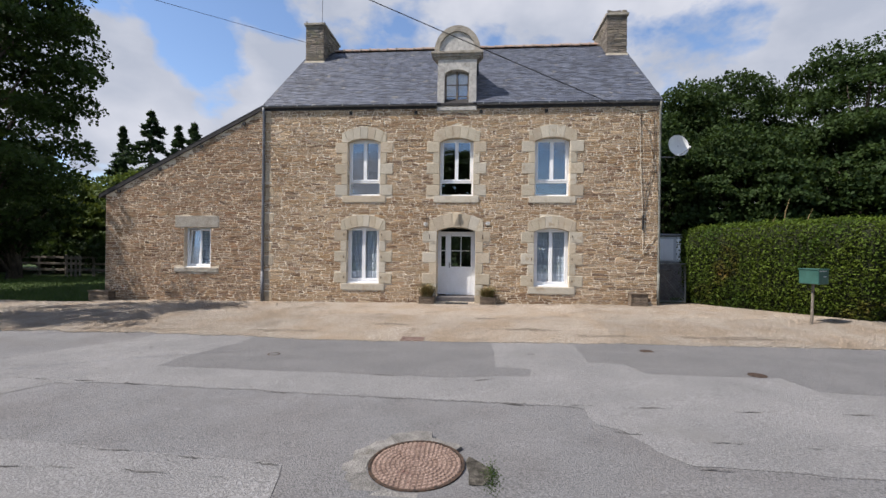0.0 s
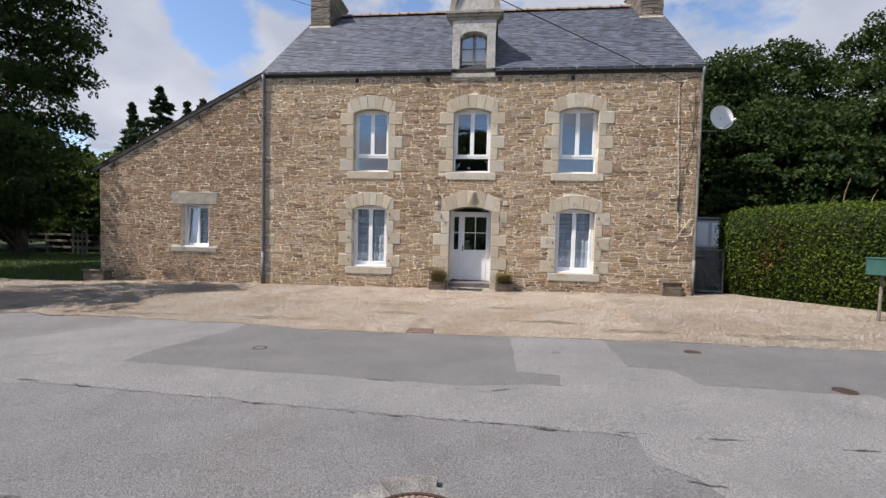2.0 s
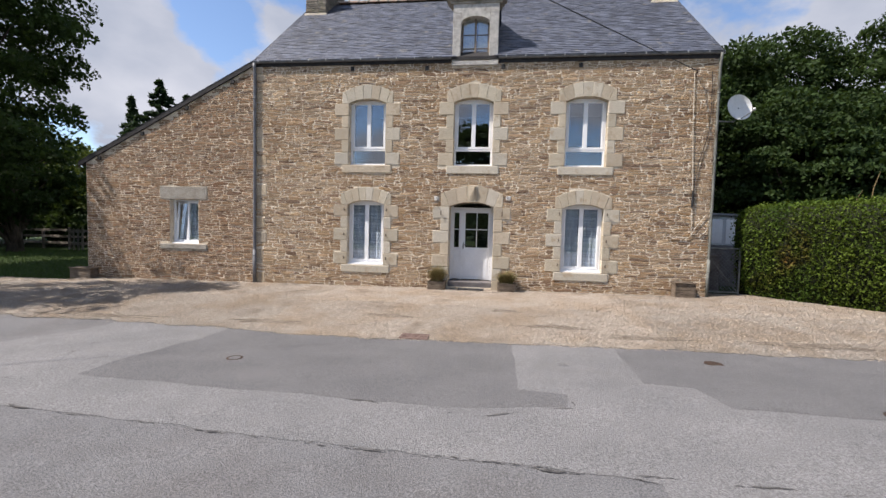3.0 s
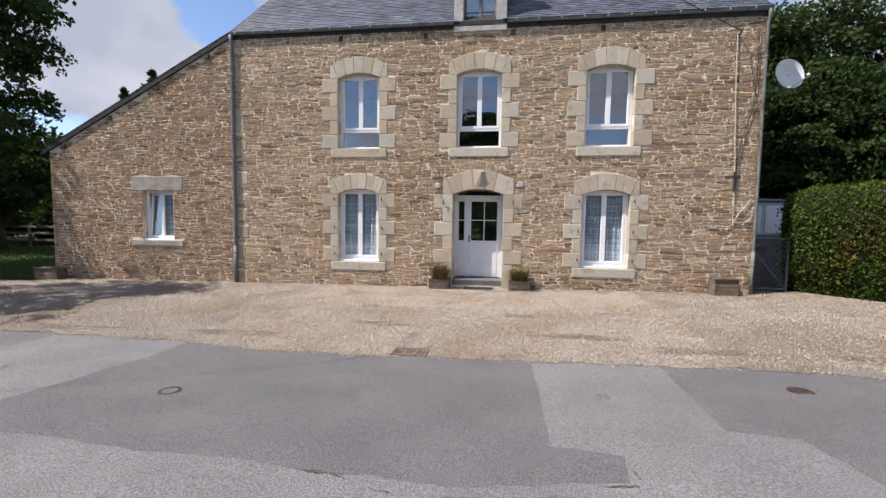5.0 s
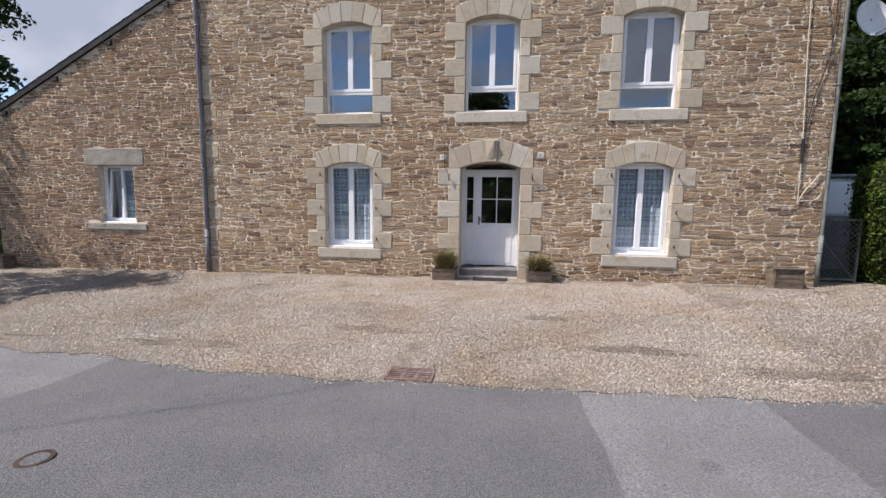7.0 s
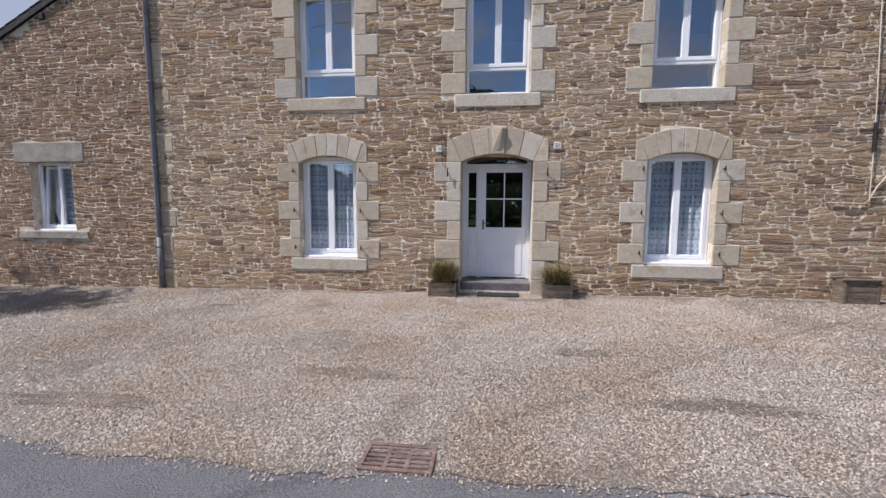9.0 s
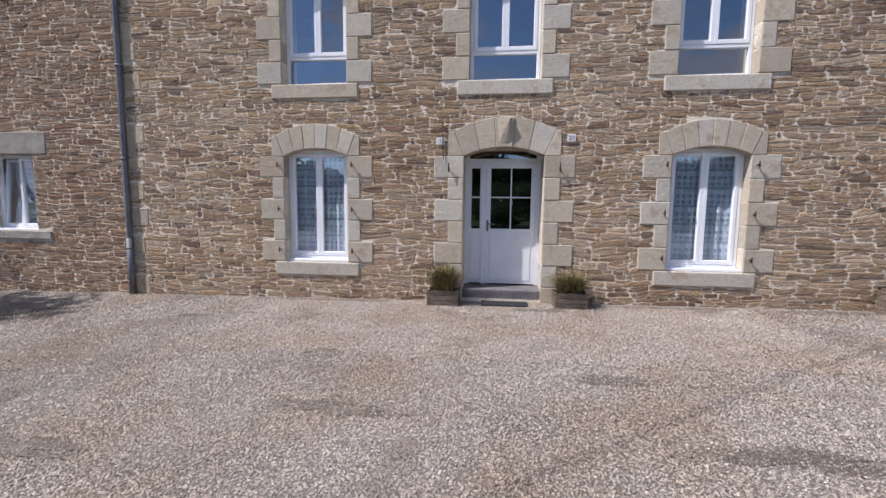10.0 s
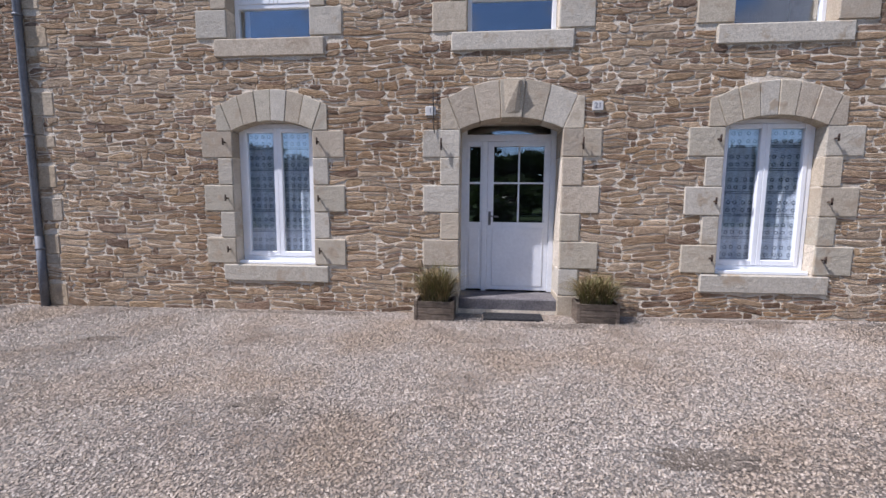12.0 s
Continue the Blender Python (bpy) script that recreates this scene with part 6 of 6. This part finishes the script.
for f in hf:
    q = np.array([hv[i] for i in f])
    if len(f) == 4:
        area = np.linalg.norm(np.cross(q[2] - q[0], q[3] - q[1])) / 2
        near = q[0][0] < 12.5
        n = rng.poisson(area * (1900 if near else 300))
        if n:
            a, b = rng.random((n, 1)), rng.random((n, 1))
            pp = q[0] * (1 - a) * (1 - b) + q[1] * a * (1 - b) + q[2] * a * b + q[3] * (1 - a) * b
            core.append(pp + rng.normal(size=(n, 3)) * 0.055)
    else:
        c = q.mean(0)
        n = 1400
        w = rng.dirichlet(np.ones(len(f)) * 0.6, n)
        core.append(w @ q + rng.normal(size=(n, 3)) * 0.03)
part("core", (hv, hf), M_HEDGE_CORE, hedge, "solid core coloured dark for the shade between the leaves")
v, f = leaf_cards(np.concatenate(core), 0.040, 33, 0.0, 1.8)
tagged(under(hedge, "foliage", quick_mesh("hedge_leaves", v, f, M_HEDGE)), kind="stuff")
for k, (x, y, h) in enumerate(((8.2, 12.6, 0.5), (8.45, 12.5, 0.9), (8.9, 12.3, 0.6))):
    z = ground_z(x, y) + 2.2
    sp = thing("shoot", (x, y, z), "bare shoot standing above the hedge top", "shoot", "shoots above the hedge")
    part("stem", tube([(x, y, z), (x + 0.05, y, z + h * 0.6), (x + 0.16, y, z + h)], [0.014, 0.01, 0.004], 5), M_DRYGRASS, sp)

# ---- gate and shed between house and hedge ----
gate = thing("wire_gate", (5.95, 13.75, 0.1), "grey wire mesh garden gate beside the house", "gate")
gz = ground_z(5.95, 13.75)
part("gate_frame", boxes([(5.47, 5.51, 13.73, 13.77, gz, gz + 1.28), (6.42, 6.46, 13.73, 13.77, gz, gz + 1.28), (5.51, 6.42, 13.73, 13.77, gz + 1.23, gz + 1.27), (5.51, 6.42, 13.73, 13.77, gz + 0.06, gz + 0.10)], 0.006), M_MESHWIRE, gate)
vs, fs = [], []
for k in range(-13, 12):
    for s in (1, -1):
        x0, x1 = 5.51, 6.42
        pts = []
        for x in np.linspace(x0, x1, 2):
            pts.append((x, k * 0.1 + (x - x0) * s + (0 if s > 0 else 0.9) + gz + 0.1))
        (xa, za), (xb, zb) = pts
        lo, hi = gz + 0.10, gz + 1.23
        if za != zb:
            cl = []
            for t in (0, 1):
                x, z = pts[t]
                zc = max(lo, min(hi, z))
                cl.append((xa + (zc - za) / (zb - za) * (xb - xa), zc))
            if abs(cl[0][0] - cl[1][0]) > 0.03:
                v2, f2 = tube([(cl[0][0], 13.75, cl[0][1]), (cl[1][0], 13.75, cl[1][1])], 0.004, 4)
                fs += [tuple(i + len(vs) for i in q) for q in f2]
                vs += v2
part("wire_mesh", (vs, fs), M_MESHWIRE, gate)
part("brace", tube([(5.53, 13.755, gz + 1.2), (6.40, 13.755, gz + 0.12)], 0.014), M_MESHWIRE, gate)
shed = thing("garden_shed", (7.6, 16.8, 0), "grey-white panelled shed behind the gate", "shed")
part("body", boxes([(6.35, 9.4, 16.0, 18.0, 1.3, 2.25)], 0.02), M_VAN, shed)
# Lower shed gets a dark colour in place of the darkness behind the gate.
part("base", boxes([(6.35, 9.4, 16.0, 18.0, -0.1, 1.296)], 0.01), M_STEP, shed, "lower part coloured dark for the darkness behind the gate")
part("roof", boxes([(6.25, 9.5, 15.9, 18.1, 2.25, 2.33)], 0.02), M_ZINC, shed, "pale flat roof edge")
for k in range(4):
    part("panel", boxes([(6.42 + k * 0.74, 7.06 + k * 0.74, 15.975, 15.998, 1.38, 2.15)], 0.01), M_PVC, shed)
part("band", boxes([(6.35, 9.4, 15.97, 15.998, 1.25, 1.34)], 0.01), M_ZINC, shed)
bin_ = thing("dark_bin", (6.2, 14.6, 0.1), "dark grey bin standing behind the gate", "bin")
part("body", boxes([(5.62, 6.3, 14.4, 14.9, 0.05, 1.05)], 0.04), M_STEP, bin_)
part("lid", boxes([(5.60, 6.32, 14.37, 14.92, 1.05, 1.12)], 0.02), M_STEP, bin_)

# ---- fence and lawn ----
fence = thing("paddock_fence", (-21, 23.3, 0), "weathered wooden post and rail fence across the lawn", "fence")
for k in range(12):
    x = -28 + k * 1.75
    z = ground_z(x, 23.3) - 0.1
    part("post", boxes([(x - 0.06, x + 0.06, 23.24, 23.36, z, z + 1.32)], 0.012), M_FENCE, fence)
    if k < 11:
        for h in (0.35, 0.72, 1.08):
            part("rail", boxes([(x + 0.06, x + 1.69, 23.22, 23.26, z + h, z + h + 0.13)], 0.008), M_FENCE, fence)
pal = thing("pale_gate", (-23.4, 22.6, 0), "pale slatted wooden gate leaning by the fence", "gate")
for k in range(4):
    x = -23.8 + k * 0.28
    z = ground_z(x, 22.6) - 0.06
    part("slat", boxes([(x, x + 0.13, 22.58, 22.61, z, z + 1.25)], 0.006), M_FENCE, pal)
for z in (0.1, 0.8):
    part("rail", boxes([(-23.85, -22.8, 22.615, 22.645, z, z + 0.1)], 0.006), M_FENCE, pal)

lawn = thing("lawn_grass", (-16, 16, 0), "short green grass blades of the lawn", "grass", kind="stuff")
rng = np.random.default_rng(77)
n = 26000
gx_, gy_ = rng.uniform(-30, -12.6, n), 12.7 + rng.random(n) ** 1.4 * 10
keep = gy_ > 12.9
gx_, gy_ = gx_[keep], gy_[keep]
gzv = np.interp(gy_, GROUND_Y, GROUND_Z) + 0.012 * np.clip(gx_, -14, 14) - 0.05
hgt = rng.uniform(0.05, 0.13, len(gx_))
ang = rng.uniform(0, 2 * np.pi, len(gx_))
wv = 0.012
base = np.stack([gx_, gy_, gzv], 1)
sidev = np.stack([np.cos(ang) * wv, np.sin(ang) * wv, np.zeros_like(ang)], 1)
tip = base + np.stack([rng.normal(0, 0.03, len(gx_)), rng.normal(0, 0.03, len(gx_)), hgt], 1)
v = np.stack([base - sidev, base + sidev, tip], 1).reshape(-1, 3)
f = np.arange(len(v)).reshape(-1, 3)
under(lawn, "blades", quick_mesh("blades", v, f, M_BLADE))

# ---- gravel ----
gravel = thing("gravel_stones", (-1, 11, 0), "loose pale beige gravel stones over the forecourt", "gravel", kind="stuff")
rng = np.random.default_rng(5)


DIRT = [(1.15, 9.38, 0.62, 0.13), (-2.05, 9.66, 0.55, 0.10), (-4.2, 9.0, 0.75, 0.14), (0.2, 10.3, 0.35, 0.10), (2.6, 9.0, 0.8, 0.14), (-2.5, 10.63, 0.22, 0.12), (-4.9, 11.9, 0.25, 0.10),
        (-0.1, 12.75, 0.45, 0.12), (1.8, 13.1, 0.9, 0.09), (-3.2, 13.12, 1.1, 0.08), (3.9, 13.05, 0.8, 0.10), (5.2, 8.95, 1.0, 0.14), (-7.6, 8.95, 1.4, 0.13)]
M_DIRT = material("brown_dirt", (0.16, 0.13, 0.10), (0.25, 0.21, 0.165), 4, 0.95, 0.8, 60, speckle=(0.5, 1.4))
for cx, cy, rx, ry in DIRT:
    ring = []
    for q in range(44):
        a = 2 * math.pi * q / 44
        k = 0.85 + 0.8 * noise.noise((math.cos(a) * 1.8 + cx, math.sin(a) * 1.8, cy)) + 0.5 * noise.noise((math.cos(a) * 6 + cx, math.sin(a) * 6, cy))
        ring.append((cx + math.cos(a) * rx * k, cy + math.sin(a) * ry * k))
    vs = [(cx, cy, ground_z(cx, cy) + 0.0165)] + [(x, y, ground_z(x, y) + 0.0165) for x, y in ring]
    part("dirt_patch", (vs, [(0, 1 + q, 1 + (q + 1) % 44) for q in range(44)]), M_DIRT, forecourt, "brown dirt showing through the gravel")


def pebbles(n, x0, x1, y0, y1, size, seed):
    r = np.random.default_rng(seed)
    x, y = r.uniform(x0, x1, n), r.uniform(y0, y1, n)
    lo = np.array([road_edge(q) for q in x])
    thin = (y - lo) / 0.35
    keep = (y > lo - 0.12) & (r.random(n) < np.clip(thin + 0.35, 0, 1))
    hid = (x > 6.0) & (y > 13.75 - (x - 6.45) * 1.385 + 0.35)
    keep &= ~hid & ~((x > gx0) & (x < gx1) & (y > gy0) & (y < gy1))
    for cx, cy, rx, ry in DIRT:
        q = ((x - cx) / rx) ** 2 + ((y - cy) / ry) ** 2
        keep &= r.random(n) > np.clip(1.2 - q, 0, 0.55)
    x, y = x[keep], y[keep]
    z = np.interp(y, GROUND_Y, GROUND_Z) + 0.012 * np.clip(x, -14, 14) + 0.014
    m = len(x)
    s = size * r.uniform(0.55, 1.5, m)
    ang = r.uniform(0, 2 * np.pi, m)
    shape = np.array([(1, 0, 0.1), (0.2, 0.75, 0.0), (-0.95, 0.1, 0.05), (-0.1, -0.7, 0.0), (0.1, 0.05, 0.62)])
    pts = shape[None] + r.normal(0, 0.16, (m, 5, 3))
    pts *= s[:, None, None]
    tiltv = r.normal(0, 0.35, (m, 1))
    pz = pts[:, :, 2] + pts[:, :, 0] * tiltv
    px = pts[:, :, 0] * np.cos(ang)[:, None] - pts[:, :, 1] * np.sin(ang)[:, None] + x[:, None]
    py = pts[:, :, 0] * np.sin(ang)[:, None] + pts[:, :, 1] * np.cos(ang)[:, None] + y[:, None]
    v = np.stack([px, py, pz + z[:, None]], 2).reshape(-1, 3)
    tri = np.array([(0, 1, 4), (1, 2, 4), (2, 3, 4), (3, 0, 4)])
    f = (np.arange(m)[:, None, None] * 5 + tri[None]).reshape(-1, 3)
    return v, f


for n, x0, x1, y0, y1, size, seed in ((215000, -4.2, 2.8, 8.2, 13.24, 0.0078, 1), (80000, -12.5, -4.2, 8.2, 13.24, 0.0092, 2), (64000, 2.8, 9.0, 8.2, 13.7, 0.0092, 3), (5000, -18, -12.5, 8.2, 12.4, 0.018, 4)):
    under(gravel, "stones", quick_mesh("stones", *pebbles(n, x0, x1, y0, y1, size, seed), M_PEBBLE))

# ---- masonry stones, last ----
front = rubble(HX0, HX1, -0.14, EAVE - 0.06, house_holes, on_front, 11)
near = [s for s in front if -2.75 < s[0][0] < 1.35 and s[0][1] < 2.3]
near.sort(key=lambda s: abs(s[0][0] + 0.7) + 0.8 * s[0][1])
near, chosen = near[:300], set(id(s) for s in near[:300])
tagged(part("stones", joined([s for s in front if id(s) not in chosen]), M_STONE, wall_front, "rubble stones of the front wall"), kind="stuff")
for _, vs, fs in near:
    part("stone", (vs, fs), M_STONE, wall_front)
annex = rubble(ANNEX_X0, HX0, -0.2, 6.2, annex_holes, on_front, 23, (0.036, 0.080), 0.0135, top=lambda x: annex_top(x) - 0.01, proud=(0.0115, 0.0185))
close = sorted([s for s in annex if s[0][0] > -10.5 and s[0][1] < 2.8], key=lambda s: -s[0][0] + 0.8 * s[0][1])[:300]
chosen = set(id(s) for s in close)
tagged(part("stones", joined([s for s in annex if id(s) not in chosen]), M_STONE_ANNEX, wall_annex, "brown rubble stones of the lean-to"), kind="stuff")
for _, vs, fs in close:
    part("stone", (vs, fs), M_STONE_ANNEX, wall_annex)
gtop = lambda y: EAVE + 0.2 + SLOPE * (min(y, 2 * RIDGE_Y - y) - 13.25) - 0.1
tagged(part("stones", joined(rubble(FRONT + 0.02, BACK, -0.2, 9.6, lambda v: [], lambda u, v, d: (HX1 - 0.012 + d, u, v), 37, (0.09, 0.18), 0.018, top=gtop)), M_STONE, wall_right), kind="stuff")
